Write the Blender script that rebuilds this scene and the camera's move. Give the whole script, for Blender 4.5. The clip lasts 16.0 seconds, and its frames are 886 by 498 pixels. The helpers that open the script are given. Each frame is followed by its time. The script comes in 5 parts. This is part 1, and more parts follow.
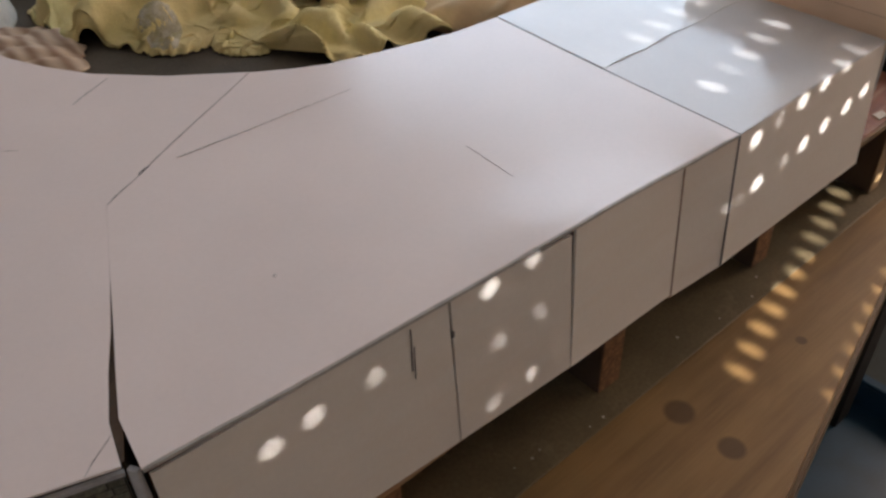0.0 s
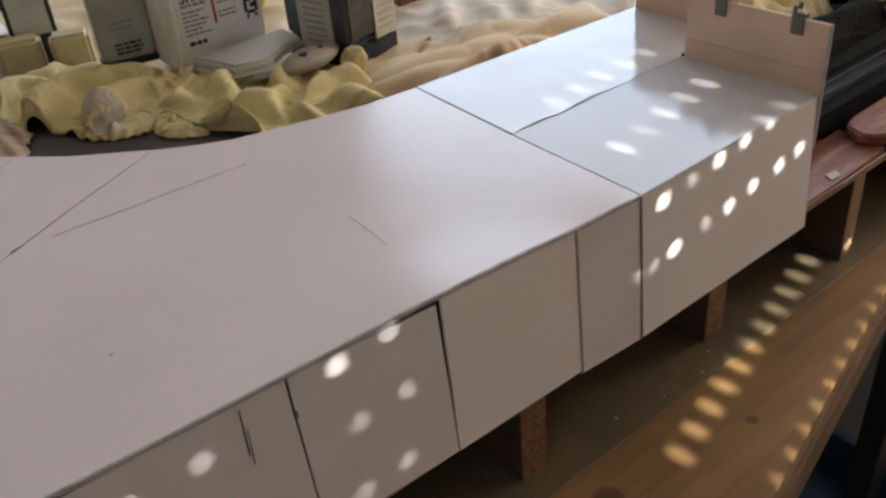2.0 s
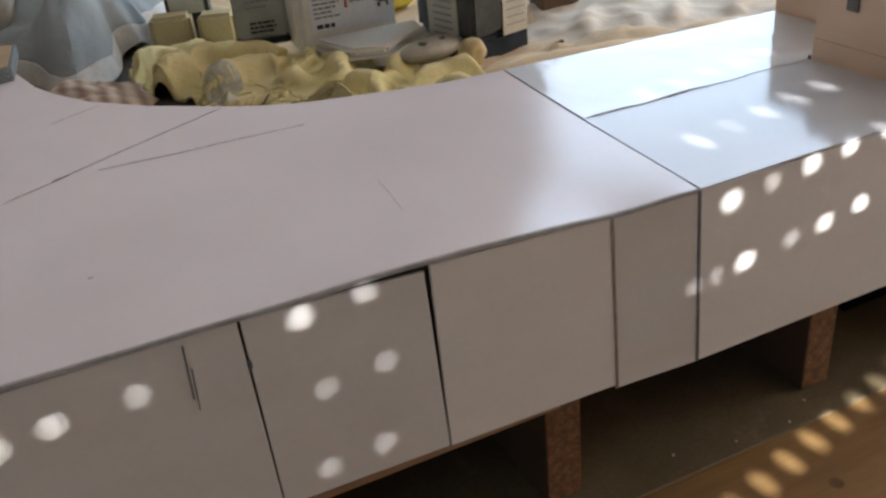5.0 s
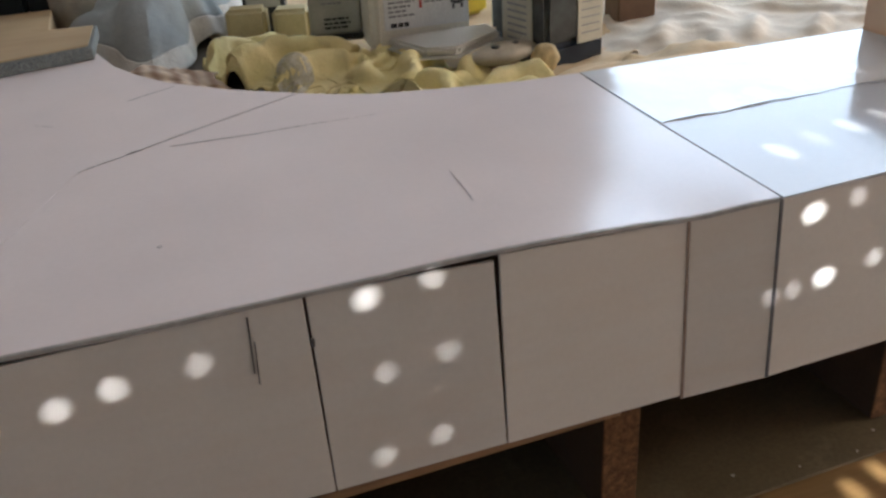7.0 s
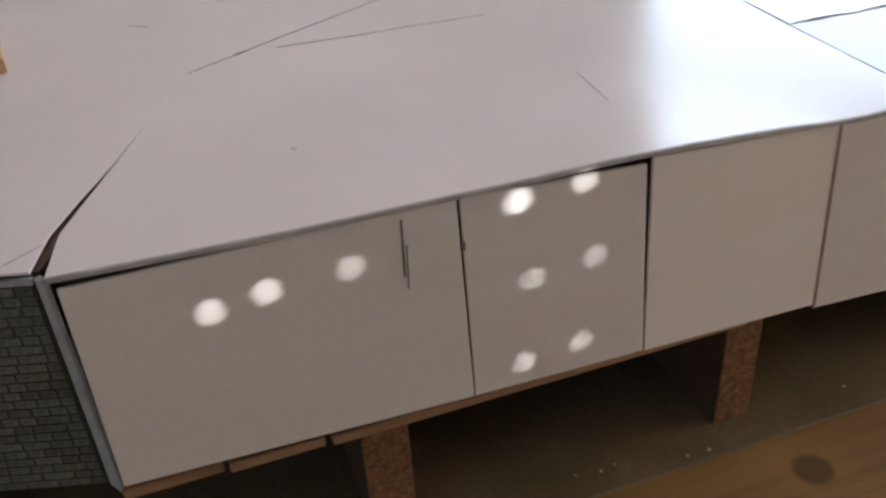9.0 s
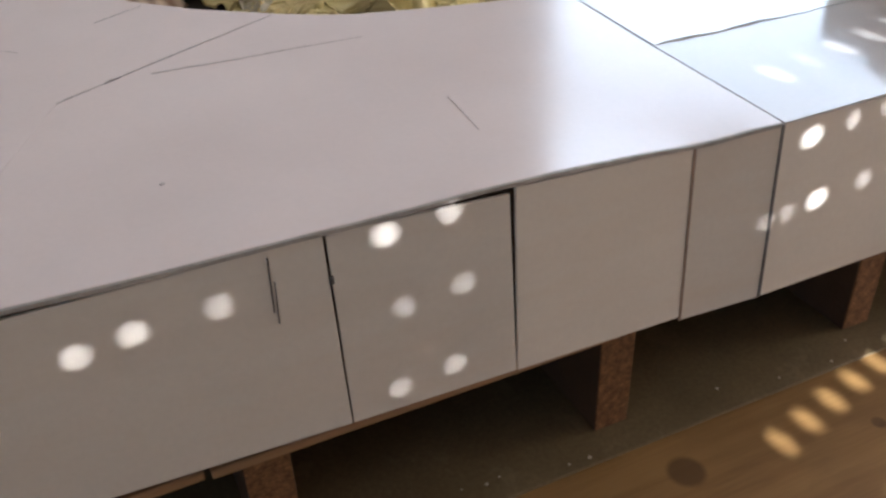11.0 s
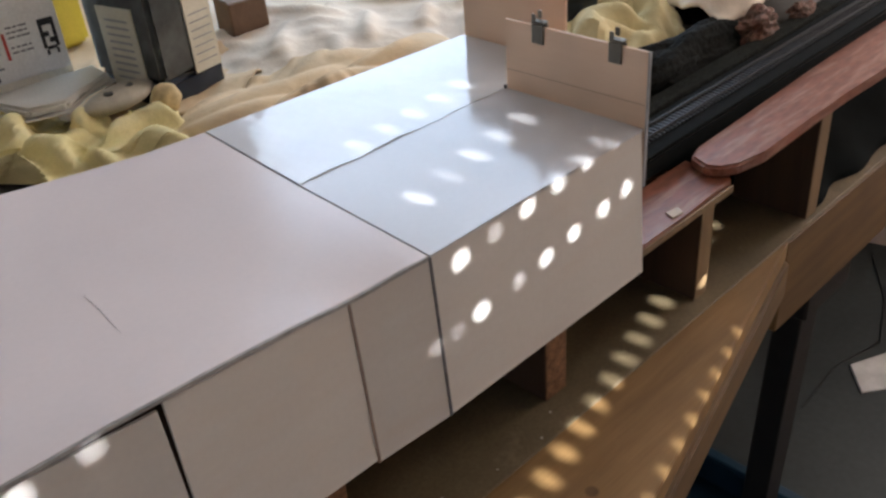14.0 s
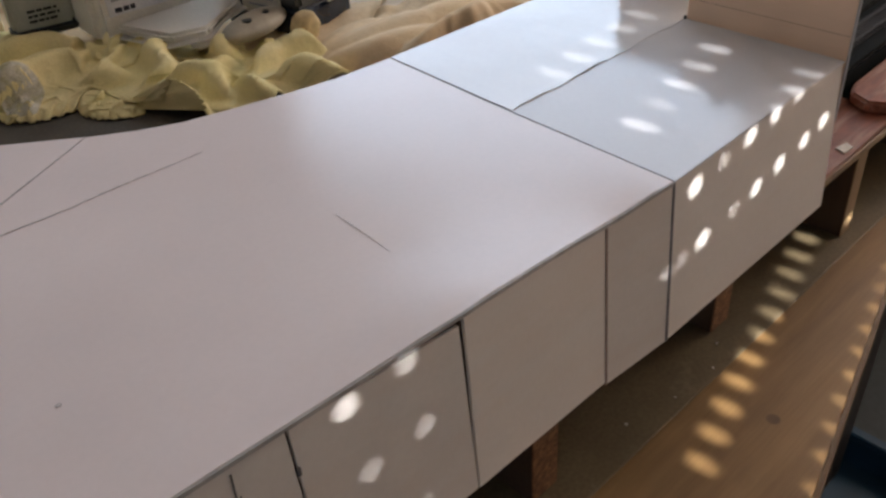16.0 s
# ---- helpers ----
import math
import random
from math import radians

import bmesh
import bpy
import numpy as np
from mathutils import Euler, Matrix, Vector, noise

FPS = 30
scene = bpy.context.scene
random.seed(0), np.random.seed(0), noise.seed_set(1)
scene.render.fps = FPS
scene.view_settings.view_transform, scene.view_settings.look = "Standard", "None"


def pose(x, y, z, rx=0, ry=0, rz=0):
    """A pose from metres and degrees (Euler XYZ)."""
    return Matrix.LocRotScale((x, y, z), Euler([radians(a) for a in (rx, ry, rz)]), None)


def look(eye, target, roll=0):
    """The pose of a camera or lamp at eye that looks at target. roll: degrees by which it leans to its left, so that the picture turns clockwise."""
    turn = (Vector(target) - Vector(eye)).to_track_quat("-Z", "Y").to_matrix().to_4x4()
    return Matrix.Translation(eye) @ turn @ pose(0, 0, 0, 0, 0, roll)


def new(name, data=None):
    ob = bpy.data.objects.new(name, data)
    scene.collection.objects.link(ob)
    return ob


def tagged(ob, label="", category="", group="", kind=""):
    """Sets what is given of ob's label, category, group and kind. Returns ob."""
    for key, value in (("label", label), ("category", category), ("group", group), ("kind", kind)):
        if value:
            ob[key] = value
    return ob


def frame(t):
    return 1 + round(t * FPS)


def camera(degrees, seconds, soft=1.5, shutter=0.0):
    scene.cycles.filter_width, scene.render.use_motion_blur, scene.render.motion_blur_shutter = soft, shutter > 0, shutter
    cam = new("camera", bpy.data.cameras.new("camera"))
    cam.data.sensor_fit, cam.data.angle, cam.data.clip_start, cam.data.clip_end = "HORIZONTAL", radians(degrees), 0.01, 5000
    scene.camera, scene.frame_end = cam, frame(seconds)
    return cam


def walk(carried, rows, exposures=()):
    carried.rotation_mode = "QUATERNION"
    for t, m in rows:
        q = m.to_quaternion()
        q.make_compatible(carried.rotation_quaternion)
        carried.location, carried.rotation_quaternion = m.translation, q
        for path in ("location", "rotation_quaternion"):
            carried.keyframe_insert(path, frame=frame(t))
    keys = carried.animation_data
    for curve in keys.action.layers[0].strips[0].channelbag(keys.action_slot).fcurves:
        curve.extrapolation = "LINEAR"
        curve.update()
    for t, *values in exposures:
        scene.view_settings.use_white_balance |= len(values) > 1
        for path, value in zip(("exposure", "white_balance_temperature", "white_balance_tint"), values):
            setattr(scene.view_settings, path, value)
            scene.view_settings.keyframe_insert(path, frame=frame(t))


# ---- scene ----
cam = camera(52.6, 16.0, soft=2.6)
PATH = [
    (0, (-0.605, -0.319, 0.4), (0.409, 0.86, -0.857), -1.7),
    (0.5, (-0.602, -0.336, 0.406), (0.399, 0.865, -0.841), -1.9),
    (1, (-0.567, -0.353, 0.387), (0.462, 0.86, -0.825), -1.8),
    (1.5, (-0.525, -0.376, 0.375), (0.492, 0.861, -0.824), -3.1),
    (2, (-0.483, -0.388, 0.358), (0.513, 0.959, -0.735), -5.5),
    (2.5, (-0.433, -0.403, 0.327), (0.519, 1.0, -0.734), -7.5),
    (3, (-0.427, -0.416, 0.326), (0.493, 1.022, -0.715), -8.0),
    (3.5, (-0.412, -0.418, 0.303), (0.412, 1.106, -0.696), -8.6),
    (4, (-0.392, -0.423, 0.285), (0.356, 1.136, -0.72), -8.0),
    (6.5, (-0.362, -0.434, 0.265), (0.224, 1.238, -0.661), -3.5),
    (7, (-0.381, -0.425, 0.255), (0.191, 1.248, -0.681), -3.6),
    (7.5, (-0.4, -0.417, 0.247), (0.153, 1.24, -0.728), -4.0),
    (8, (-0.417, -0.407, 0.242), (0.092, 1.234, -0.782), -4.4),
    (10.3, (-0.478, -0.381, 0.255), (0.062, 1.182, -0.87), -2.7),
    (10.5, (-0.464, -0.387, 0.257), (0.117, 1.163, -0.865), -2.3),
    (11, (-0.422, -0.397, 0.269), (0.239, 1.124, -0.849), -2.4),
    (11.5, (-0.388, -0.405, 0.287), (0.369, 1.09, -0.804), -2.8),
    (12, (-0.348, -0.402, 0.292), (0.554, 1.004, -0.808), -3.1),
    (12.5, (-0.33, -0.403, 0.295), (0.662, 0.937, -0.81), -4.2),
    (13, (-0.323, -0.401, 0.302), (0.746, 0.877, -0.805), -4.6),
    (13.5, (-0.321, -0.402, 0.305), (0.796, 0.85, -0.783), -4.8),
    (14, (-0.333, -0.382, 0.323), (0.802, 0.873, -0.743), -4.9),
    (14.5, (-0.36, -0.361, 0.32), (0.804, 0.857, -0.757), -4.7),
    (15, (-0.39, -0.335, 0.326), (0.778, 0.829, -0.804), -4.0),
    (15.5, (-0.418, -0.311, 0.325), (0.734, 0.843, -0.834), -3.5),
    (16, (-0.462, -0.271, 0.324), (0.632, 0.93, -0.844), -3.9),
]
walk(cam, [(t, look(eye, target, roll)) for t, eye, target, roll in PATH], exposures=[(0.0, 1.70, 6850, 14), (4.0, 1.74, 6350, 11), (6.5, 1.76, 6280, 10), (8.0, 1.93, 6280, 10), (10.5, 2.07, 6450, 12), (12.0, 1.90, 6350, 12), (13.5, 1.94, 6200, 12), (16.0, 1.66, 6600, 14)])
SUN_POWER, EAST_POWER, SOUTH_FILL, WEST_FILL = 9.0, 13.4, 9.0, 0.1

# ---------------------------------------------------------------- light
TURN_ROOM = math.atan(0.245)                      # the room's walls stand at this angle to the layout
RU = Vector((math.cos(TURN_ROOM), math.sin(TURN_ROOM), 0.0))
RV = Vector((-math.sin(TURN_ROOM), math.cos(TURN_ROOM), 0.0))
SUN_WAY = Vector((-0.08, 1.0, -0.505)).normalized()

world = bpy.data.worlds.new("world")
scene.world = world
world.use_nodes = True
wn = world.node_tree
sky = wn.nodes.new("ShaderNodeTexSky")
sky.sky_type = "NISHITA"
sky.sun_disc = False
sky.sun_elevation = math.asin(-SUN_WAY.z)
sky.sun_rotation = math.atan2(-SUN_WAY.x, -SUN_WAY.y)
wn.links.new(sky.outputs[0], wn.nodes["Background"].inputs[0])
wn.nodes["Background"].inputs[1].default_value = 0.08

sun = new("sun", bpy.data.lights.new("sun", "SUN"))
sun.data.energy = SUN_POWER
sun.data.angle = radians(0.5)
sun.data.color = (0.97, 0.985, 1.0)
sun.matrix_world = Matrix.Translation((-1, -4, 2)) @ SUN_WAY.to_track_quat("-Z", "Y").to_matrix().to_4x4()


def room(u, v, z):
    return RU * u + RV * v + Vector((0, 0, z))


def area_lamp(name, centre, way, w, h, power, colour):
    d = bpy.data.lights.new(name, "AREA")
    d.shape, d.size, d.size_y, d.energy, d.color = "RECTANGLE", w, h, power, colour
    ob = new(name, d)
    x = way.cross(Vector((0, 0, 1))).normalized()
    up = Vector((0, 0, 1))
    m = Matrix((x, up, -way)).transposed().to_4x4()
    ob.matrix_world = Matrix.Translation(centre) @ m
    return ob


area_lamp("window_and_fill_light", room(2.02, 1.35, 0.85), -RU, 1.75, 1.5, EAST_POWER, (0.68, 0.83, 1.0))
# Added warm fill lamp from the right that brightens the front panels.
area_lamp("window_and_fill_light", room(2.02, -0.72, 0.45), -RU, 0.8, 1.3, SOUTH_FILL, (1.0, 0.86, 0.75))
# Added faint fill lamp from the left; no source is known there.
area_lamp("window_and_fill_light", room(-2.62, -0.55, 0.55), RU, 1.0, 1.3, WEST_FILL, (1.0, 0.86, 0.75))


# ---------------------------------------------------------------- materials
def mat(name, base, rough=0.6, metal=0.0, var=0.12, scale=30.0, fine=300.0, fine_var=0.06, bump=0.1, bump_scale=400.0,
        tint=None, stretch=(1, 1, 1), rough_var=0.1, spec=0.5, trans=0.0, ior=1.45, coat=0.0, bump_dist=0.001, each=0.0):
    m = bpy.data.materials.new(name)
    m.use_nodes = True
    nt = m.node_tree
    L = nt.links.new
    p = nt.nodes["Principled BSDF"]
    tc = nt.nodes.new("ShaderNodeTexCoord")
    mp = nt.nodes.new("ShaderNodeMapping")
    mp.inputs["Scale"].default_value = stretch
    L(tc.outputs["Object"], mp.inputs[0])

    def nz(s, detail=4.0):
        n = nt.nodes.new("ShaderNodeTexNoise")
        n.inputs["Scale"].default_value = s
        n.inputs["Detail"].default_value = detail
        L(mp.outputs[0], n.inputs["Vector"])
        return n
    a, b = nz(scale), nz(fine)
    mix = nt.nodes.new("ShaderNodeMix")
    mix.data_type = "RGBA"
    dark = tint if tint else tuple(c * (1 - 2 * var) for c in base)
    mix.inputs[6].default_value = (*dark, 1)
    mix.inputs[7].default_value = (*[min(1, c * (1 + var * 0.6)) for c in base], 1)
    ramp = nt.nodes.new("ShaderNodeMapRange")
    ramp.inputs[1].default_value, ramp.inputs[2].default_value = 0.3, 0.7
    L(a.outputs[0], ramp.inputs[0])
    L(ramp.outputs[0], mix.inputs[0])
    mul = nt.nodes.new("ShaderNodeMix")
    mul.data_type = "RGBA"
    mul.blend_type = "MULTIPLY"
    mul.inputs[0].default_value = 1.0
    gr = nt.nodes.new("ShaderNodeMapRange")
    gr.inputs[1].default_value, gr.inputs[2].default_value = 0.3, 0.7
    gr.inputs[3].default_value, gr.inputs[4].default_value = 1 - 2 * fine_var, 1.0
    L(b.outputs[0], gr.inputs[0])
    L(mix.outputs[2], mul.inputs[6])
    L(gr.outputs[0], mul.inputs[7])
    out = mul.outputs[2]
    if each:
        oi = nt.nodes.new("ShaderNodeObjectInfo")
        er = nt.nodes.new("ShaderNodeMapRange")
        er.inputs[3].default_value, er.inputs[4].default_value = 1 - each, 1 + each * 0.4
        L(oi.outputs["Random"], er.inputs[0])
        m2 = nt.nodes.new("ShaderNodeMix")
        m2.data_type, m2.blend_type = "RGBA", "MULTIPLY"
        m2.inputs[0].default_value = 1.0
        L(out, m2.inputs[6])
        L(er.outputs[0], m2.inputs[7])
        out = m2.outputs[2]
    L(out, p.inputs["Base Color"])
    rr = nt.nodes.new("ShaderNodeMapRange")
    rr.inputs[3].default_value, rr.inputs[4].default_value = max(0.02, rough - rough_var), min(1, rough + rough_var)
    L(a.outputs[0], rr.inputs[0])
    L(rr.outputs[0], p.inputs["Roughness"])
    p.inputs["Metallic"].default_value = metal
    p.inputs["Specular IOR Level"].default_value = spec
    p.inputs["Transmission Weight"].default_value = trans
    p.inputs["IOR"].default_value = ior
    p.inputs["Coat Weight"].default_value = coat
    if bump:
        bp = nt.nodes.new("ShaderNodeBump")
        bp.inputs["Strength"].default_value = bump
        bp.inputs["Distance"].default_value = bump_dist
        c = nz(bump_scale, 3.0)
        L(c.outputs[0], bp.inputs["Height"])
        L(bp.outputs[0], p.inputs["Normal"])
    return m


def wood(name, base, dark, along=(1, 0, 0), rings=26.0, rough=0.55, turn=0.0, knots=()):
    """Sawn timber: long streaks along one axis, pores, and round knots at given places (x, y, radius)."""
    m = bpy.data.materials.new(name)
    m.use_nodes = True
    nt = m.node_tree
    L = nt.links.new
    p = nt.nodes["Principled BSDF"]
    tc = nt.nodes.new("ShaderNodeTexCoord")
    mp = nt.nodes.new("ShaderNodeMapping")
    mp.inputs["Rotation"].default_value = (0, 0, -turn)
    mp.inputs["Scale"].default_value = tuple(0.07 if a else 1.0 for a in along)
    L(tc.outputs["Object"], mp.inputs[0])
    n1 = nt.nodes.new("ShaderNodeTexNoise")
    n1.inputs["Scale"].default_value, n1.inputs["Detail"].default_value, n1.inputs["Distortion"].default_value = rings * 2.2, 3.0, 0.6
    n2 = nt.nodes.new("ShaderNodeTexNoise")
    n2.inputs["Scale"].default_value, n2.inputs["Detail"].default_value = 420.0, 2.0
    n3 = nt.nodes.new("ShaderNodeTexNoise")
    n3.inputs["Scale"].default_value, n3.inputs["Detail"].default_value = 9.0, 2.0
    for n in (n1, n2):
        L(mp.outputs[0], n.inputs["Vector"])
    L(tc.outputs["Object"], n3.inputs["Vector"])
    add = nt.nodes.new("ShaderNodeMath")
    add.operation = "MULTIPLY_ADD"
    L(n2.outputs[0], add.inputs[0])
    add.inputs[1].default_value = 0.35
    L(n1.outputs[0], add.inputs[2])
    mr = nt.nodes.new("ShaderNodeMapRange")
    mr.inputs[1].default_value, mr.inputs[2].default_value = 0.45, 0.95
    L(add.outputs[0], mr.inputs[0])
    mix = nt.nodes.new("ShaderNodeMix")
    mix.data_type = "RGBA"
    mix.inputs[6].default_value, mix.inputs[7].default_value = (*base, 1), (*dark, 1)
    L(mr.outputs[0], mix.inputs[0])
    st = nt.nodes.new("ShaderNodeMapRange")
    st.inputs[1].default_value, st.inputs[2].default_value, st.inputs[3].default_value, st.inputs[4].default_value = 0.3, 0.7, 0.8, 1.05
    L(n3.outputs[0], st.inputs[0])
    mul = nt.nodes.new("ShaderNodeMix")
    mul.data_type, mul.blend_type = "RGBA", "MULTIPLY"
    mul.inputs[0].default_value = 1.0
    L(mix.outputs[2], mul.inputs[6])
    L(st.outputs[0], mul.inputs[7])
    out = mul.outputs[2]
    for kx, ky, kr in knots:
        sub = nt.nodes.new("ShaderNodeVectorMath")
        sub.operation = "SUBTRACT"
        L(tc.outputs["Object"], sub.inputs[0])
        sub.inputs[1].default_value = (kx, ky, -0.268)
        ln = nt.nodes.new("ShaderNodeVectorMath")
        ln.operation = "LENGTH"
        L(sub.outputs[0], ln.inputs[0])
        kn = nt.nodes.new("ShaderNodeMapRange")
        kn.interpolation_type = "SMOOTHSTEP"
        kn.inputs[1].default_value, kn.inputs[2].default_value = kr * 0.75, kr * 1.15
        kn.inputs[3].default_value, kn.inputs[4].default_value = 0.75, 0.0
        L(ln.outputs["Value"], kn.inputs[0])
        km = nt.nodes.new("ShaderNodeMix")
        km.data_type = "RGBA"
        L(kn.outputs[0], km.inputs[0])
        L(out, km.inputs[6])
        km.inputs[7].default_value = (0.075, 0.036, 0.014, 1)
        out = km.outputs[2]
    L(out, p.inputs["Base Color"])
    p.inputs["Roughness"].default_value = rough
    bp = nt.nodes.new("ShaderNodeBump")
    bp.inputs["Strength"].default_value, bp.inputs["Distance"].default_value = 0.25, 0.0006
    L(add.outputs[0], bp.inputs["Height"])
    L(bp.outputs[0], p.inputs["Normal"])
    return m


M_sheet = mat("white_laminate", (0.785, 0.69, 0.66), 0.20, var=0.03, scale=7, fine=220, fine_var=0.012, bump=0.10, bump_scale=14, rough_var=0.02, bump_dist=0.004, spec=0.26)
M_sheet_gloss = mat("white_laminate_glossy", (0.70, 0.695, 0.69), 0.11, var=0.03, scale=9, fine=200, fine_var=0.01, bump=0.5, bump_scale=11, rough_var=0.02, bump_dist=0.004, spec=0.27)
M_sheet_mid = mat("white_laminate_satin", (0.66, 0.65, 0.65), 0.13, var=0.02, scale=8, fine=200, fine_var=0.012, bump=0.05, bump_scale=16, rough_var=0.02, bump_dist=0.004, spec=0.20)
M_front = mat("white_laminate_front", (0.755, 0.71, 0.645), 0.30, var=0.015, scale=10, fine=240, fine_var=0.02, bump=0.05, bump_scale=12, rough_var=0.01, bump_dist=0.003)
M_edge = mat("sheet_edge_grey", (0.42, 0.42, 0.43), 0.6, scale=60)
M_carcass = wood("carcass_board", (0.13, 0.075, 0.04), (0.06, 0.035, 0.02))
M_strip = wood("batten_wood", (0.42, 0.25, 0.13), (0.28, 0.15, 0.07))
M_chip = mat("chipboard", (0.30, 0.15, 0.065), 0.75, var=0.3, scale=150, fine=420, fine_var=0.25, tint=(0.16, 0.07, 0.03), bump=0.5, bump_scale=260)
M_leg = mat("brown_faced_board", (0.10, 0.058, 0.036), 0.5, var=0.12, scale=30, fine=300, fine_var=0.1, bump=0.08, bump_scale=200)
M_base = mat("dark_hardboard", (0.20, 0.15, 0.08), 0.55, var=0.14, scale=9, fine=260, fine_var=0.12, bump=0.15, bump_scale=300)
M_pine = wood("pine", (0.315, 0.185, 0.068), (0.20, 0.106, 0.036), turn=TURN_ROOM, rings=20, rough=0.5,
              knots=((-0.067, -0.034, 0.0155), (-0.067, -0.093, 0.0135), (0.104, -0.061, 0.0062)))
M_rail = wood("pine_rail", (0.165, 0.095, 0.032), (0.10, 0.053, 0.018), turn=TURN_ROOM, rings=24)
M_riser = wood("brown_riser", (0.085, 0.042, 0.02), (0.05, 0.024, 0.012), along=(0, 0, 1))
M_riser_edge = wood("riser_edge_wood", (0.26, 0.17, 0.08), (0.18, 0.11, 0.05), along=(0, 0, 1))
M_ply = wood("pink_plywood", (0.85, 0.63, 0.46), (0.79, 0.56, 0.39), along=(0, 1, 0), rings=10, rough=0.6)
M_pencil = mat("pencil", (0.17, 0.16, 0.155), 0.6, var=0.3, scale=300, bump=0)
M_red = mat("worn_red_paint", (0.185, 0.060, 0.031), 0.45, var=0.3, scale=26, fine=160, fine_var=0.2, tint=(0.24, 0.088, 0.052), bump=0.35, bump_scale=150, stretch=(0.35, 1, 1))
M_track_bed = mat("trackbed_black", (0.010, 0.012, 0.012), 0.9, spec=0.05, var=0.2, scale=60, fine=500, fine_var=0.3, bump=0.5, bump_scale=500)
M_ballast = mat("grey_ballast", (0.026, 0.027, 0.022), 0.95, spec=0.05, var=0.3, scale=180, fine=700, fine_var=0.4, bump=0.9, bump_scale=600)
M_rail_steel = mat("dull_rail_steel", (0.03, 0.03, 0.031), 0.7, metal=0.1, scale=80)
M_sleeper = mat("black_plastic", (0.010, 0.010, 0.011), 0.5, scale=90)
M_board = mat("dark_layout_board", (0.12, 0.105, 0.085), 0.7, var=0.2, scale=12, fine=240, fine_var=0.15, bump=0.25, bump_scale=260)
M_yellow = mat("yellow_cotton", (0.88, 0.75, 0.40), 0.9, var=0.08, scale=22, fine=900, fine_var=0.12, bump=0.5, bump_scale=110, tint=(0.80, 0.70, 0.32), bump_dist=0.002)
M_beige = mat("beige_cotton", (0.74, 0.56, 0.34), 0.9, var=0.08, scale=18, fine=900, fine_var=0.1, bump=0.4, bump_scale=100, bump_dist=0.002)
M_white_cloth = mat("cream_cotton", (0.82, 0.72, 0.58), 0.9, var=0.08, scale=14, fine=900, fine_var=0.1, bump=0.4, bump_scale=90, bump_dist=0.002)
M_patch = mat("white_print", (0.66, 0.64, 0.56), 0.8, var=0.2, scale=70, fine=600, fine_var=0.2, tint=(0.52, 0.47, 0.25), bump=0.2)
M_blue_cloth = mat("blue_grey_cotton", (0.42, 0.45, 0.44), 0.9, var=0.10, scale=14, fine=900, fine_var=0.1, bump=0.5, bump_scale=90, bump_dist=0.002)
M_hem = mat("pale_hem", (0.78, 0.75, 0.68), 0.9, var=0.08, scale=40, fine=900, fine_var=0.15, bump=0.5, bump_scale=200, bump_dist=0.002)
M_jerry = mat("milky_polythene", (0.88, 0.84, 0.72), 0.35, var=0.03, scale=15, fine=300, bump=0.05, spec=0.5)
M_label = mat("white_paper_label", (0.88, 0.88, 0.86), 0.55, var=0.03, scale=30, bump=0.03)
M_label_old = mat("cream_paper_label", (0.60, 0.57, 0.46), 0.6, var=0.08, scale=30, bump=0.03)
M_ink = mat("black_ink", (0.03, 0.03, 0.035), 0.5, bump=0, scale=50)
M_ink_grey = mat("grey_ink", (0.30, 0.30, 0.31), 0.5, bump=0, scale=50)
M_ink_red = mat("red_ink", (0.60, 0.06, 0.05), 0.5, bump=0, scale=50)
M_can = mat("grey_metal_can", (0.50, 0.51, 0.43), 0.4, metal=0.1, var=0.1, scale=30, bump=0.05)
M_can_dark = mat("dark_can_rim", (0.03, 0.035, 0.035), 0.4, scale=30, bump=0.0)
M_navy = mat("navy_liquid_plastic", (0.02, 0.03, 0.05), 0.2, var=0.2, scale=30, bump=0.0, coat=0.3)
M_smoke = mat("smoked_plastic", (0.075, 0.082, 0.085), 0.18, var=0.15, scale=25, fine=70, fine_var=0.2, bump=0.05, coat=0.4)
M_brown_box = mat("brown_block", (0.17, 0.10, 0.06), 0.7, scale=40)
M_yellow_bottle = mat("yellow_plastic", (0.60, 0.50, 0.06), 0.35, scale=20, bump=0.02)
M_tray = mat("clear_tray", (0.86, 0.83, 0.75), 0.32, var=0.02, scale=20, bump=0.15, bump_scale=40, trans=0.4, ior=1.3, bump_dist=0.002)
M_tool = mat("beige_plastic", (0.42, 0.38, 0.30), 0.5, scale=40, bump=0.05)
M_cork = mat("cork_stopper", (0.58, 0.45, 0.24), 0.85, var=0.15, scale=120, bump=0.4)
M_sponge = mat("sponge_block", (0.58, 0.49, 0.28), 0.95, var=0.06, scale=60, fine=500, fine_var=0.07, bump=0.3, bump_scale=350)
M_speck = mat("speckled_grey_edge", (0.16, 0.19, 0.20), 0.85, var=0.4, scale=420, fine=900, fine_var=0.4, tint=(0.32, 0.34, 0.32), bump=0.6, bump_scale=700)
M_board_top = wood("tan_board_top", (0.52, 0.38, 0.21), (0.40, 0.27, 0.14), rings=14)
M_tan = mat("tan_card", (0.55, 0.36, 0.18), 0.8, scale=40)
M_rock = mat("brown_rock", (0.13, 0.085, 0.06), 0.9, var=0.35, scale=70, fine=300, fine_var=0.3, tint=(0.22, 0.09, 0.06), bump=0.9, bump_scale=90, bump_dist=0.004)
M_dark_foam = mat("dark_painted_foam", (0.007, 0.008, 0.006), 0.95, spec=0.1, var=0.3, scale=50, fine=300, fine_var=0.3, bump=0.8, bump_scale=120, bump_dist=0.003)
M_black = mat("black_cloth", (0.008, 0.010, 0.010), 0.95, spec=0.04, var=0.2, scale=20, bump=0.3)
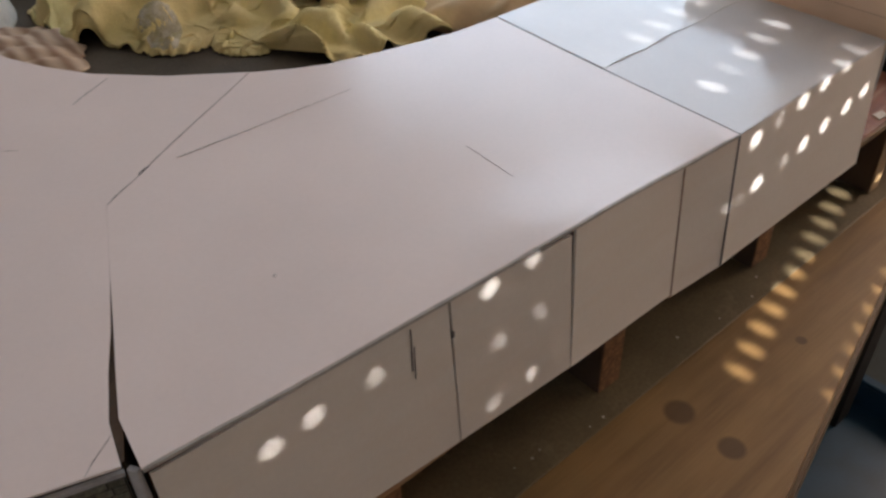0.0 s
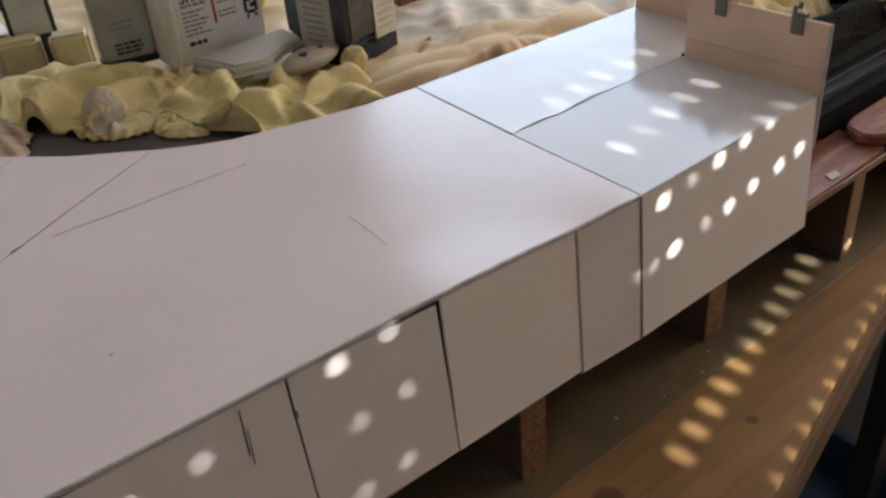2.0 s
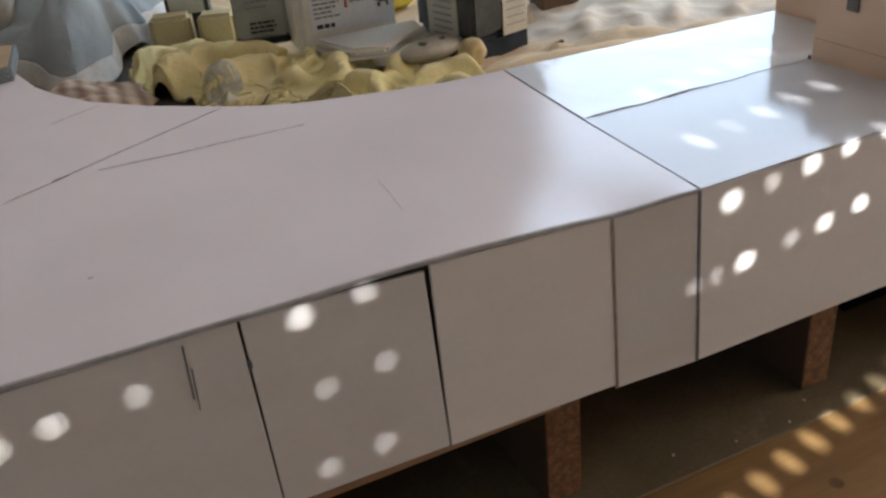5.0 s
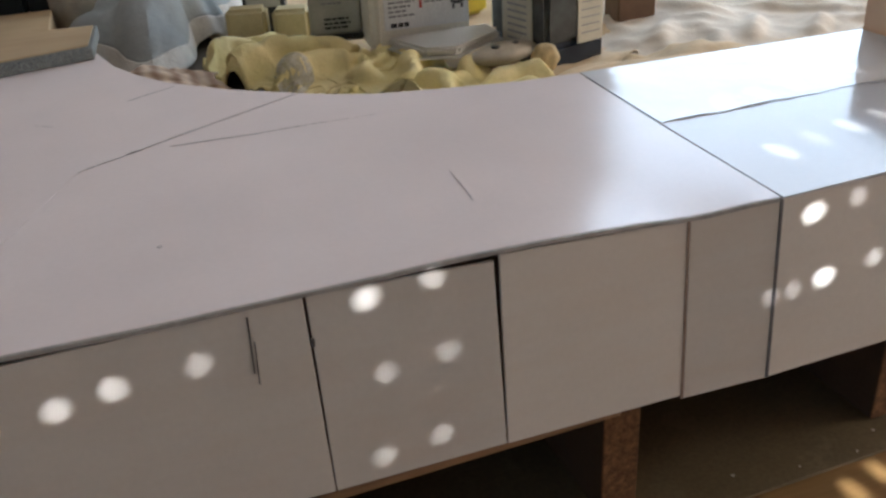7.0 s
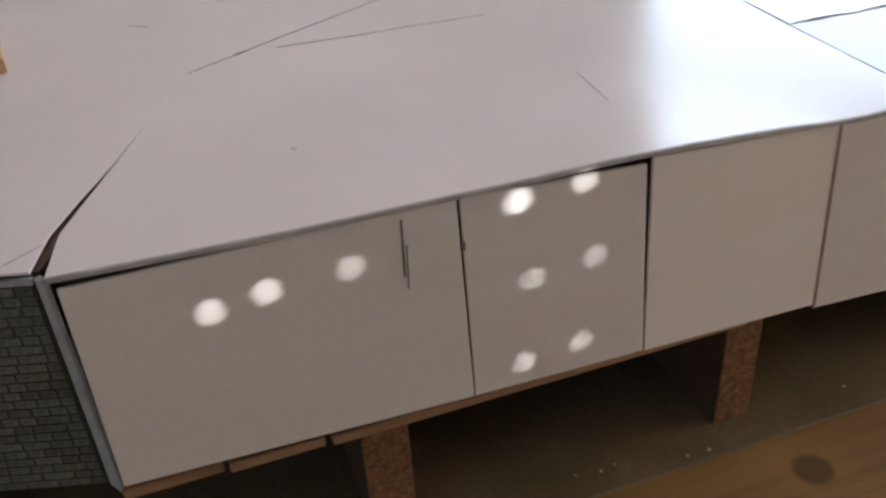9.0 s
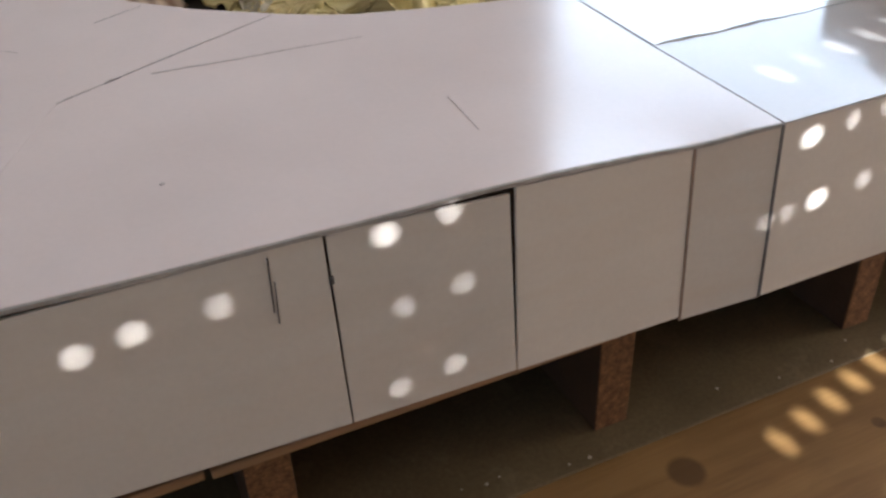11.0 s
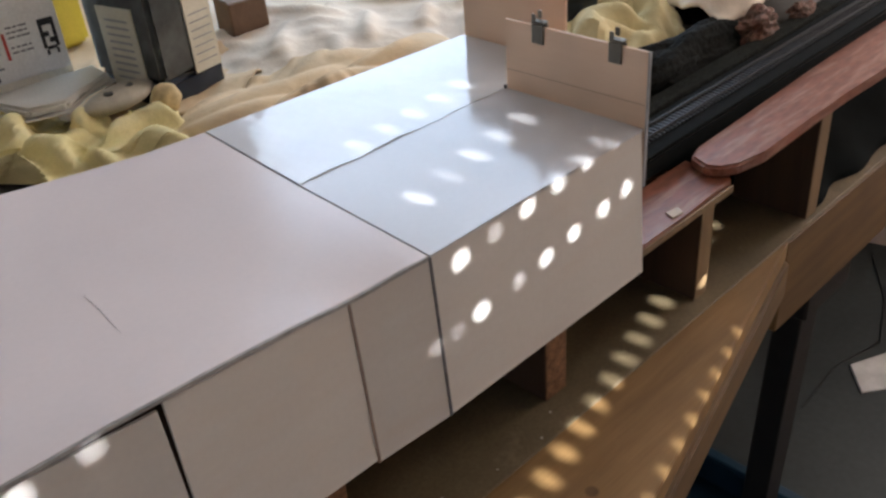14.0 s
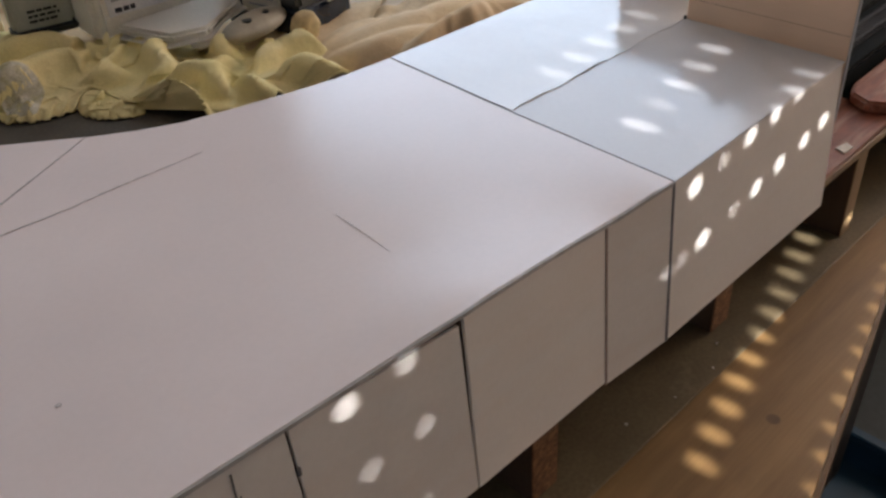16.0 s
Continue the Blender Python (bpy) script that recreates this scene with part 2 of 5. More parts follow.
M_steel = mat("clip_steel", (0.21, 0.20, 0.17), 0.55, metal=0.4, scale=60, bump=0.05)
M_dark_steel = mat("dark_painted_steel", (0.022, 0.018, 0.016), 0.55, var=0.2, scale=40, bump=0.1)
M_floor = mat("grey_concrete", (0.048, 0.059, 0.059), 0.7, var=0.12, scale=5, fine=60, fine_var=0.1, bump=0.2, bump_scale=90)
M_blue_box = mat("blue_plastic", (0.012, 0.050, 0.090), 0.45, var=0.2, scale=10, bump=0.05)
M_wall = mat("cream_plaster", (0.72, 0.59, 0.50), 0.9, var=0.05, scale=3, fine=80, fine_var=0.05, bump=0.2, bump_scale=60)
M_ceil = mat("white_plaster", (0.75, 0.72, 0.68), 0.9, var=0.04, scale=3, fine=80, fine_var=0.05, bump=0.2, bump_scale=60)
# Kept dark and wide so that the left front panels get less bounce.
M_shutter = mat("grey_shutter_slat", (0.17, 0.165, 0.155), 0.6, scale=10, bump=0.05)
M_white_paint = mat("white_frame_paint", (0.72, 0.72, 0.70), 0.45, scale=20, bump=0.05)
M_stone = mat("printed_stone", (0.19, 0.195, 0.155), 0.30, var=0.35, scale=120, fine=420, fine_var=0.25, tint=(0.10, 0.10, 0.085), bump=0.15, each=0.35)
M_mortar = mat("printed_joint", (0.035, 0.037, 0.035), 0.4, scale=120, bump=0.1)
M_fleck = mat("pale_fleck", (0.55, 0.50, 0.42), 0.8, scale=200, bump=0)


def stripes(name, a, b, freq):
    m = mat(name, a, 0.9, scale=20, fine=800, fine_var=0.1, bump=0.4, bump_scale=150)
    nt = m.node_tree
    w = nt.nodes.new("ShaderNodeTexWave")
    w.inputs["Scale"].default_value, w.inputs["Distortion"].default_value = freq, 2.0
    tc = [n for n in nt.nodes if n.type == "TEX_COORD"][0]
    nt.links.new(tc.outputs["Object"], w.inputs["Vector"])
    mx = nt.nodes.new("ShaderNodeMix")
    mx.data_type = "RGBA"
    mx.inputs[6].default_value, mx.inputs[7].default_value = (*a, 1), (*b, 1)
    nt.links.new(w.outputs["Fac"], mx.inputs[0])
    nt.links.new(mx.outputs[2], nt.nodes["Principled BSDF"].inputs["Base Color"])
    return m


def scuffed(m, colour, scale, level, stretch, strength=0.8, soft=0.05):
    """Adds sharp pale rubs of its own shape to a surface."""
    nt = m.node_tree
    p = nt.nodes["Principled BSDF"]
    src = p.inputs["Base Color"].links[0].from_socket
    tc = nt.nodes.new("ShaderNodeTexCoord")
    mp = nt.nodes.new("ShaderNodeMapping")
    mp.inputs["Scale"].default_value = stretch
    nz = nt.nodes.new("ShaderNodeTexNoise")
    nz.inputs["Scale"].default_value, nz.inputs["Detail"].default_value, nz.inputs["Roughness"].default_value = scale, 6.0, 0.62
    mr = nt.nodes.new("ShaderNodeMapRange")
    mr.inputs[1].default_value, mr.inputs[2].default_value, mr.inputs[4].default_value = level, level + soft, strength
    mx = nt.nodes.new("ShaderNodeMix")
    mx.data_type = "RGBA"
    mx.inputs[7].default_value = (*colour, 1)
    nt.links.new(tc.outputs["Object"], mp.inputs[0])
    nt.links.new(mp.outputs[0], nz.inputs["Vector"])
    nt.links.new(nz.outputs[0], mr.inputs[0])
    nt.links.new(mr.outputs[0], mx.inputs[0])
    nt.links.new(src, mx.inputs[6])
    nt.links.new(mx.outputs[2], p.inputs["Base Color"])


scuffed(M_red, (0.42, 0.27, 0.21), 95.0, 0.50, (0.14, 1.0, 1.0), 0.55, 0.22)
scuffed(M_pine, (0.20, 0.115, 0.045), 16.0, 0.60, (0.35, 1.0, 1.0), 0.35)
scuffed(M_base, (0.26, 0.20, 0.12), 22.0, 0.60, (1.0, 1.0, 1.0), 0.35)
scuffed(M_front, (0.68, 0.575, 0.47), 34.0, 0.46, (0.16, 1.0, 1.0), 0.32, 0.25)
M_rag = mat("olive_yellow_cotton", (0.68, 0.58, 0.31), 0.9, var=0.08, scale=20, fine=900, fine_var=0.1, bump=0.4, bump_scale=100, bump_dist=0.002)
M_ply_line = mat("faint_brown_line", (0.56, 0.37, 0.25), 0.7, var=0.2, scale=260, bump=0)
M_line = mat("soft_pencil", (0.55, 0.50, 0.485), 0.6, var=0.25, scale=260, bump=0)
M_red_line = mat("faint_red_pencil", (0.74, 0.64, 0.61), 0.6, var=0.2, scale=260, bump=0)
M_sheet_edge = mat("cut_laminate_edge", (0.50, 0.48, 0.45), 0.6, var=0.15, scale=60)
M_panel_edge = mat("raw_brown_panel_edge", (0.34, 0.25, 0.20), 0.7, var=0.2, scale=90)
M_slate_edge = mat("dark_grey_panel_edge", (0.19, 0.185, 0.19), 0.7, var=0.2, scale=90)
M_stripe = stripes("striped_cotton", (0.68, 0.55, 0.42), (0.36, 0.24, 0.17), 14.0)


# ---------------------------------------------------------------- builders
def thing(name, at, label, category, group="", kind=""):
    ob = new(name)
    ob.empty_display_size = 0.02
    ob.location = at
    return tagged(ob, label, category, group, kind)


def mesh_of(bm, name, material, smooth=False):
    me = bpy.data.meshes.new(name)
    bmesh.ops.recalc_face_normals(bm, faces=bm.faces)
    bm.to_mesh(me)
    bm.free()
    for m in (material if isinstance(material, (list, tuple)) else (material,)):
        me.materials.append(m)
    if smooth:
        for p in me.polygons:
            p.use_smooth = True
        me.set_sharp_from_angle(angle=radians(38))
    return me


def part(name, bm, material, parent, label="", smooth=False):
    ob = new(name, mesh_of(bm, name, material, smooth))
    if parent is not None:
        ob.parent = parent
        inv = Matrix.Identity(4)
        chain = parent
        while chain is not None:
            inv = inv @ Matrix.Identity(4)
            base = chain
            chain = chain.parent
        ob.matrix_parent_inverse = Matrix.Translation(base.location).inverted()
        if parent is not base:
            ob.matrix_parent_inverse = Matrix.Identity(4)
    if label:
        ob["label"] = label
    return ob


def bm_prism(poly, z0, z1, bevel=0.0, seg=1):
    """An upright prism over a plan outline. z0 and z1 may be numbers or functions of (x, y)."""
    bm = bmesh.new()
    f0 = z0 if callable(z0) else (lambda x, y: z0)
    f1 = z1 if callable(z1) else (lambda x, y: z1)
    lo = [bm.verts.new((x, y, f0(x, y))) for x, y in poly]
    hi = [bm.verts.new((x, y, f1(x, y))) for x, y in poly]
    n = len(poly)
    bm.faces.new(hi)
    bm.faces.new(lo[::-1])
    for i in range(n):
        bm.faces.new((lo[i], lo[(i + 1) % n], hi[(i + 1) % n], hi[i]))
    if bevel:
        bmesh.ops.bevel(bm, geom=list(bm.edges), offset=bevel, segments=seg, affect="EDGES")
    return bm


def bm_box(lo, hi, bevel=0.0, seg=1, m=None):
    bm = bm_prism(((lo[0], lo[1]), (hi[0], lo[1]), (hi[0], hi[1]), (lo[0], hi[1])), lo[2], hi[2], bevel, seg)
    if m is not None:
        bm.transform(m)
    return bm


def bm_slab(corners, thick, bevel=0.0):
    """A slab whose outer face has these four corners; it grows inwards by thick against their normal."""
    c = [Vector(p) for p in corners]
    n = (c[1] - c[0]).cross(c[3] - c[0]).normalized()
    bm = bmesh.new()
    a = [bm.verts.new(p) for p in c]
    b = [bm.verts.new(p - n * thick) for p in c]
    bm.faces.new(a)
    bm.faces.new(b[::-1])
    for i in range(4):
        bm.faces.new((a[i], b[i], b[(i + 1) % 4], a[(i + 1) % 4]))
    if bevel:
        bmesh.ops.bevel(bm, geom=list(bm.edges), offset=bevel, segments=1, affect="EDGES")
    return bm


def bm_tube(points, r, sides=8):
    bm = bmesh.new()
    pts = [Vector(p) for p in points]
    rings = []
    for i, p in enumerate(pts):
        d = (pts[min(i + 1, len(pts) - 1)] - pts[max(i - 1, 0)]).normalized()
        s = d.cross(Vector((0.13, 0.21, 0.97))).normalized()
        t = d.cross(s)
        rings.append([bm.verts.new(p + (s * math.cos(k * math.tau / sides) + t * math.sin(k * math.tau / sides)) * r) for k in range(sides)])
    for a, b in zip(rings, rings[1:]):
        for k in range(sides):
            bm.faces.new((a[k], a[(k + 1) % sides], b[(k + 1) % sides], b[k]))
    bm.faces.new(rings[0][::-1])
    bm.faces.new(rings[-1])
    return bm


def bm_join(*bms):
    out = bmesh.new()
    for b in bms:
        me = bpy.data.meshes.new("tmp")
        b.to_mesh(me)
        b.free()
        out.from_mesh(me)
        bpy.data.meshes.remove(me)
    return out


def bm_stroke(a, b, z, w, ends=0.3):
    """A thin drawn line lying on a sheet, tapered to its ends."""
    a, b = Vector((*a, z)), Vector((*b, z))
    d = (b - a)
    n = Vector((-d.y, d.x, 0)).normalized()
    bm = bmesh.new()
    prev = None
    for i in range(9):
        f = i / 8
        ww = w * (ends + (1 - ends) * math.sin(math.pi * min(1, f + 0.15))) * 0.5
        c = a + d * f + n * 0.0006 * math.sin(f * 5)
        pair = [bm.verts.new(c + n * ww), bm.verts.new(c - n * ww), bm.verts.new(c - n * ww + Vector((0, 0, 0.0003))), bm.verts.new(c + n * ww + Vector((0, 0, 0.0003)))]
        if prev:
            for k in range(4):
                bm.faces.new((prev[k], prev[(k + 1) % 4], pair[(k + 1) % 4], pair[k]))
        prev = pair
    return bm


def text_bm(body, size, m):
    c = bpy.data.curves.new("text", "FONT")
    c.body, c.size, c.extrude, c.offset = body, size, 0.0002, size * 0.022
    tmp = bpy.data.objects.new("text", c)
    scene.collection.objects.link(tmp)
    dg = bpy.context.evaluated_depsgraph_get()
    me = tmp.evaluated_get(dg).to_mesh()
    bm = bmesh.new()
    bm.from_mesh(me)
    tmp.evaluated_get(dg).to_mesh_clear()
    bpy.data.objects.remove(tmp)
    bpy.data.curves.remove(c)
    bm.transform(m)
    return bm


# ---------------------------------------------------------------- the room
U0, U1, V0, V1, FLOOR, CEIL = -2.6, 2.0, -1.263, 3.4, -1.1, 1.75


def room_box(u0, u1, v0, v1, z0, z1):
    bm = bmesh.new()
    vs = [bm.verts.new(room(u, v, z)) for z in (z0, z1) for u, v in ((u0, v0), (u1, v0), (u1, v1), (u0, v1))]
    for f in ((0, 3, 2, 1), (4, 5, 6, 7), (0, 1, 5, 4), (1, 2, 6, 5), (2, 3, 7, 6), (3, 0, 4, 7)):
        bm.faces.new([vs[i] for i in f])
    return bm


def structure(name, bm, material, label, category):
    return tagged(part(name, bm, material, None), label, category, kind="structure")


# Unseen shell: it keeps stray sun out, and its warm walls tint the bounce.
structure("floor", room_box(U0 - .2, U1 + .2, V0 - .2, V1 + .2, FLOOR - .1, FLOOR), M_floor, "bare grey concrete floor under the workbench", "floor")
structure("ceiling", room_box(U0 - .2, U1 + .2, V0 - .2, V1 + .2, CEIL, CEIL + .1), M_ceil, "plain white plaster ceiling of the workroom", "ceiling")


def wall_with_opening(name, along, fixed0, fixed1, a0, a1, o0, o1, oz0, oz1, label):
    """A wall along u or v with one opening through it."""
    def b(p0, p1, z0, z1):
        return room_box(p0, p1, fixed0, fixed1, z0, z1) if along == "u" else room_box(fixed0, fixed1, p0, p1, z0, z1)
    bm = bm_join(b(a0, o0, FLOOR, CEIL), b(o1, a1, FLOOR, CEIL), b(o0, o1, FLOOR, oz0), b(o0, o1, oz1, CEIL))
    return structure(name, bm, M_wall, label, "wall")


wall_with_opening("wall_south", "u", V0 - .16, V0, U0, U1, -1.85, 0.55, -0.15, 1.45, "cream plastered wall with a shuttered window")
we = [room_box(U1, U1 + .16, a, b, z0, z1) for a, b, z0, z1 in (
    (V0 - .16, -1.12, FLOOR, CEIL), (-1.12, -0.32, FLOOR, -0.20), (-1.12, -0.32, 1.10, CEIL), (-0.32, 0.45, FLOOR, CEIL),
    (0.45, 2.25, FLOOR, 0.08), (0.45, 2.25, 1.62, CEIL), (2.25, V1 + .16, FLOOR, CEIL))]
structure("wall_east", bm_join(*we), M_wall, "cream plastered wall with a bright window and an added fill window", "wall")
structure("wall_north", room_box(U0, U1, V1, V1 + .16, FLOOR, CEIL), M_wall, "plain cream plastered wall behind the layout", "wall")
ww = [room_box(U0 - .16, U0, a, b, z0, z1) for a, b, z0, z1 in (
    (V0 - .16, -1.06, FLOOR, CEIL), (-1.06, -0.04, FLOOR, -0.12), (-1.06, -0.04, 1.22, CEIL), (-0.04, V1 + .16, FLOOR, CEIL))]
structure("wall_west", bm_join(*ww), M_wall, "cream plastered side wall with an added fill window", "wall")
# an unseen west window, made up around the left-hand fill lamp
w_w = thing("fill_window_west", room(U0 - .05, -0.55, -0.12), "white-framed side window, unseen, added to hold a faint fill lamp", "window", kind="structure")
part("window_frame", bm_join(room_box(U0 - .12, U0 - .06, -1.06, -1.01, -0.12, 1.22), room_box(U0 - .12, U0 - .06, -0.09, -0.04, -0.12, 1.22), room_box(U0 - .12, U0 - .06, -1.01, -0.09, -0.12, -0.07), room_box(U0 - .12, U0 - .06, -1.01, -0.09, 1.17, 1.22)), M_white_paint, w_w)

# the wide window
w_e = thing("window_1", room(U1 + .05, 1.35, 0.1), "wide white-framed window letting in cool daylight", "window", kind="structure")
fr = [room_box(U1 + .06, U1 + .12, 0.45, 2.25, 0.08, 0.14), room_box(U1 + .06, U1 + .12, 0.45, 2.25, 1.56, 1.62),
      room_box(U1 + .06, U1 + .12, 0.45, 0.51, 0.14, 1.56), room_box(U1 + .06, U1 + .12, 2.19, 2.25, 0.14, 1.56)]
part("window_frame", bm_join(*fr), M_white_paint, w_e)
part("window_sill", room_box(U1 - .06, U1 + .055, 0.40, 2.30, 0.05, 0.078), M_white_paint, w_e)

# an unseen narrow window, made up to hold the right-hand fill lamp
w_s = thing("fill_window_east", room(U1 + .05, -0.72, -0.2), "narrow white-framed window, unseen, added to hold a fill lamp", "window", kind="structure")
part("window_frame", bm_join(room_box(U1 + .06, U1 + .12, -1.12, -1.07, -0.2, 1.1), room_box(U1 + .06, U1 + .12, -0.37, -0.32, -0.2, 1.1), room_box(U1 + .06, U1 + .12, -1.07, -0.37, -0.2, -0.15), room_box(U1 + .06, U1 + .12, -1.07, -0.37, 1.05, 1.1)), M_white_paint, w_s)

# the roller shutter: sunlight falls through slots in its slats
shutter = thing("roller_shutter", room(-0.2, V0 - .05, -0.15), "grey slatted roller shutter with rows of open light slots", "shutter", kind="structure")
SH_V = V0 - 0.06


def to_shutter(x, y, z):
    """Where sunlight that ends at this place comes through the shutter: u and z there."""
    p = Vector((x, y, z))
    s = (p.dot(RV) - SH_V) / SUN_WAY.dot(RV)
    q = p - SUN_WAY * s
    return q.dot(RU), q.z


def on_row(first, step, count, y0, slope, z0, zslope, size=1.0):
    out = []
    for i in range(count):
        x = first + step * i
        out.append(to_shutter(x, y0 + slope * (x - first), z0 + zslope * (x - first)) + (size[i % len(size)] if isinstance(size, tuple) else size,))
    return out


def spots(places, y, size):
    """Slots whose sunlight ends at these places (x, z) of an upright face at y."""
    return [to_shutter(x, y, z) + (size,) for x, z in places]


slots = {
    "top_back": on_row(0.079, 0.0375, 5, 0.170, 0.13, 0.0, 0.0, 0.64),
    "top": on_row(0.05, 0.0385, 5, 0.063, 0.20, 0.0, 0.0, (0.72, 0.54, 0.7, 0.66, 0.7)) + spots(((-0.2805, -0.006),), 0.004, 0.66) + spots(((-0.2405, -0.002),), 0.004, 0.56) + spots(((-0.457, -0.039), (-0.426, -0.034)), 0.019, 0.58) + spots(((-0.379, -0.029),), 0.014, 0.5),
    "a": on_row(0.0275, 0.0362, 6, -0.002, 0.0, -0.017, 0.125, (0.86, 0.52, 0.82, 0.8, 0.7, 0.55)) + spots(((-0.2735, -0.0585), (-0.2345, -0.0535)), 0.001, 0.46),
    "b": spots(((-0.003, -0.075), (0.016, -0.073)), -0.004, 0.46) + spots(((0.042, -0.069),), -0.004, 0.86) + spots(((0.085, -0.064),), -0.004, 0.52) + spots(((0.1165, -0.060), (0.1515, -0.054), (0.1905, -0.0495), (0.2225, -0.044)), -0.004, 0.78) + spots(((-0.281, -0.118), (-0.2435, -0.113)), -0.002, 0.48),
    "c": on_row(0.50, 0.036, 4, 0.0, 0.0, -0.113, 0.03, 0.5),
    "p": on_row(0.020, 0.0349, 16, -0.047, 0.267, -0.266, 0.0, 1.0),
    "q": on_row(0.058, 0.0355, 10, -0.1245, 0.241, -0.268, 0.0, 0.75),
}
HOLE_W, HOLE_H = 0.0138, 0.0092


def bm_slat(u0, u1, z0, z1, holes, tall=HOLE_H, wide=HOLE_W):
    """One slat, left open at the slots."""
    v0, v1 = SH_V - 0.003, SH_V + 0.003
    bms = []
    edge = u0
    for u, z, size in sorted(holes):
        half, rise = wide * size / 2, tall * size / 2
        bms.append(room_box(edge, u - half, v0, v1, z0, z1))
        bms.append(room_box(u - half, u + half, v0, v1, z0, z - rise))
        bms.append(room_box(u - half, u + half, v0, v1, z + rise, z1))
        edge = u + half
    bms.append(room_box(edge, u1, v0, v1, z0, z1))
    return bm_join(*bms)


rows = sorted(slots.values(), key=lambda h: sum(q[1] for q in h) / len(h))
zs = [(min(q[1] for q in h), max(q[1] for q in h)) for h in rows]
cuts = [-0.15] + [(a[1] + b[0]) / 2 for a, b in zip(zs, zs[1:])] + [1.45]
for h, za, zb in zip(rows, cuts, cuts[1:]):
    b = bm_slat(-1.85, 0.55, za, zb, h, 0.0085 if za < 0.48 else HOLE_H, 0.0150 if za < 0.48 else HOLE_W)
    part("slat", b, M_shutter, shutter)
for u in (-1.85, 0.52):
    part("guide_rail", room_box(u, u + .03, V0 - .045, V0 - .02, -0.15, 1.45), M_white_paint, shutter)

# ---------------------------------------------------------------- bench and baseboards
bench = thing("workbench", (0.0, 0.3, FLOOR), "pine-fronted workbench frame on dark steel legs", "workbench")


def edge_y(x):
    return -0.137 + 0.245 * x


part("plank", bm_prism(((-1.1, edge_y(-1.1)), (0.571, 0.003), (0.571, 0.06), (-1.1, 0.06)), -0.296, -0.268, 0.0015, 2), M_pine, bench, "knotty varnished pine plank with tapered front")
nrm = Vector((0.245, -1, 0)).normalized()


def edge_poly(x0, x1, out, deep):
    a, b = Vector((x0, edge_y(x0), 0)), Vector((x1, edge_y(x1), 0))
    return [tuple((p + nrm * o)[:2]) for p, o in ((a, out), (b, out), (b, -deep), (a, -deep))]


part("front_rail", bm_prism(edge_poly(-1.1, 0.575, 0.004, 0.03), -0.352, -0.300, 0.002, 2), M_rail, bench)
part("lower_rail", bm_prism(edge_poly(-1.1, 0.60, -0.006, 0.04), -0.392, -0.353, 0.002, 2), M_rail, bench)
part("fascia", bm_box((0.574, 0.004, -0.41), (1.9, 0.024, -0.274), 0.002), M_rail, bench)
for x, y in ((0.86, 0.10), (-0.9, 0.35), (0.9, 1.2), (-0.9, 1.2)):
    leg = bm_join(bm_slab(((x - .03, y - .03, -0.42), (x - .065, y - .03, FLOOR), (x - .01, y - .03, FLOOR), (x + .03, y - .03, -0.42)), 0.045, 0.002),
                  bm_box((x - .05, y - .04, -0.56), (x + .10, y + .03, -0.50), 0.004, m=Matrix.Identity(4)))
    part("leg", leg, M_dark_steel, bench, "dark brown painted steel leg")
for y in (0.35, 0.8, 1.25):
    part("cross_beam", bm_box((-1.05, y - .03, -0.34), (1.85, y + .03, -0.2755)), M_rail, bench)

structure("baseboard", bm_prism(((-1.2, 0.003), (1.9, 0.003), (1.9, 1.45), (-1.2, 1.45)), -0.2725, -0.266, 0.0008), M_base, "thin dark brown hardboard sheet on the bench", "board")

back_edge = [(-0.044, .309), (-0.092, .320), (-0.13, .330), (-0.175, .343), (-0.205, .359), (-0.238, .381)]
layout_board = thing("layout_board", (0.4, 0.9, -0.265), "dark grey-brown raised board carrying the track", "board")
part("deck", bm_prism(((0.275, .068), (1.85, .068), (1.85, 1.4), (-1.15, 1.4), (-1.15, .66), (-0.43, .64), (-0.385, .55), (-0.31, .45), (-0.24, .395), (-0.17, .357), (-0.09, .333), (0.02, .318), (0.345, .312), (0.345, .152), (0.275, .152)), -0.116, -0.100, 0.001), M_board, layout_board)
for x in (-0.95, -0.3, 0.5, 1.2):
    for y in (0.72, 1.25):
        part("support", bm_box((x, y, -0.2655), (x + .03, y + .1, -0.1165), 0.001), M_riser, layout_board)
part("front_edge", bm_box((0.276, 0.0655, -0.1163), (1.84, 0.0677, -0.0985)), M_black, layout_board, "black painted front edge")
# Black sheet stands in for the deep shade under the deck.
part("backing", bm_box((0.290, 0.110, -0.2655), (1.8, 0.118, -0.1165)), M_black, layout_board, "black backing sheet added to keep the space under the board dark")

# ---------------------------------------------------------------- the white-clad station base
base = thing("station_base", (0.0, 0.15, -0.265), "long white laminate-clad model railway base on chipboard legs", "model base")


def front_line(x):
    """The slightly curved front edge of the base in plan."""
    xs = (-0.531, -0.315, -0.2, -0.066, 0.0, 0.245)
    ys = (0.027, 0.0125, 0.0045, 0.006, 0.0, 0.0)
    return float(np.interp(x, xs, ys))


front = [(x, front_line(x) + 0.0004) for x in (-0.531, -0.46, -0.39, -0.35, -0.315, -0.28, -0.25, -0.225, -0.2, -0.175, -0.15, -0.13, -0.11, -0.09, -0.066, -0.04, -0.02)] + [(-0.0018, 0.0)]
ridge = [(0.0042, 0.154), (0.0135, 0.304)]
main_poly = front + ridge + back_edge + [(-0.335, .3285), (-0.4345, .2726), (-0.4702, .1924), (-0.4928, .1402), (-0.508, .106), (-0.524, .069)]


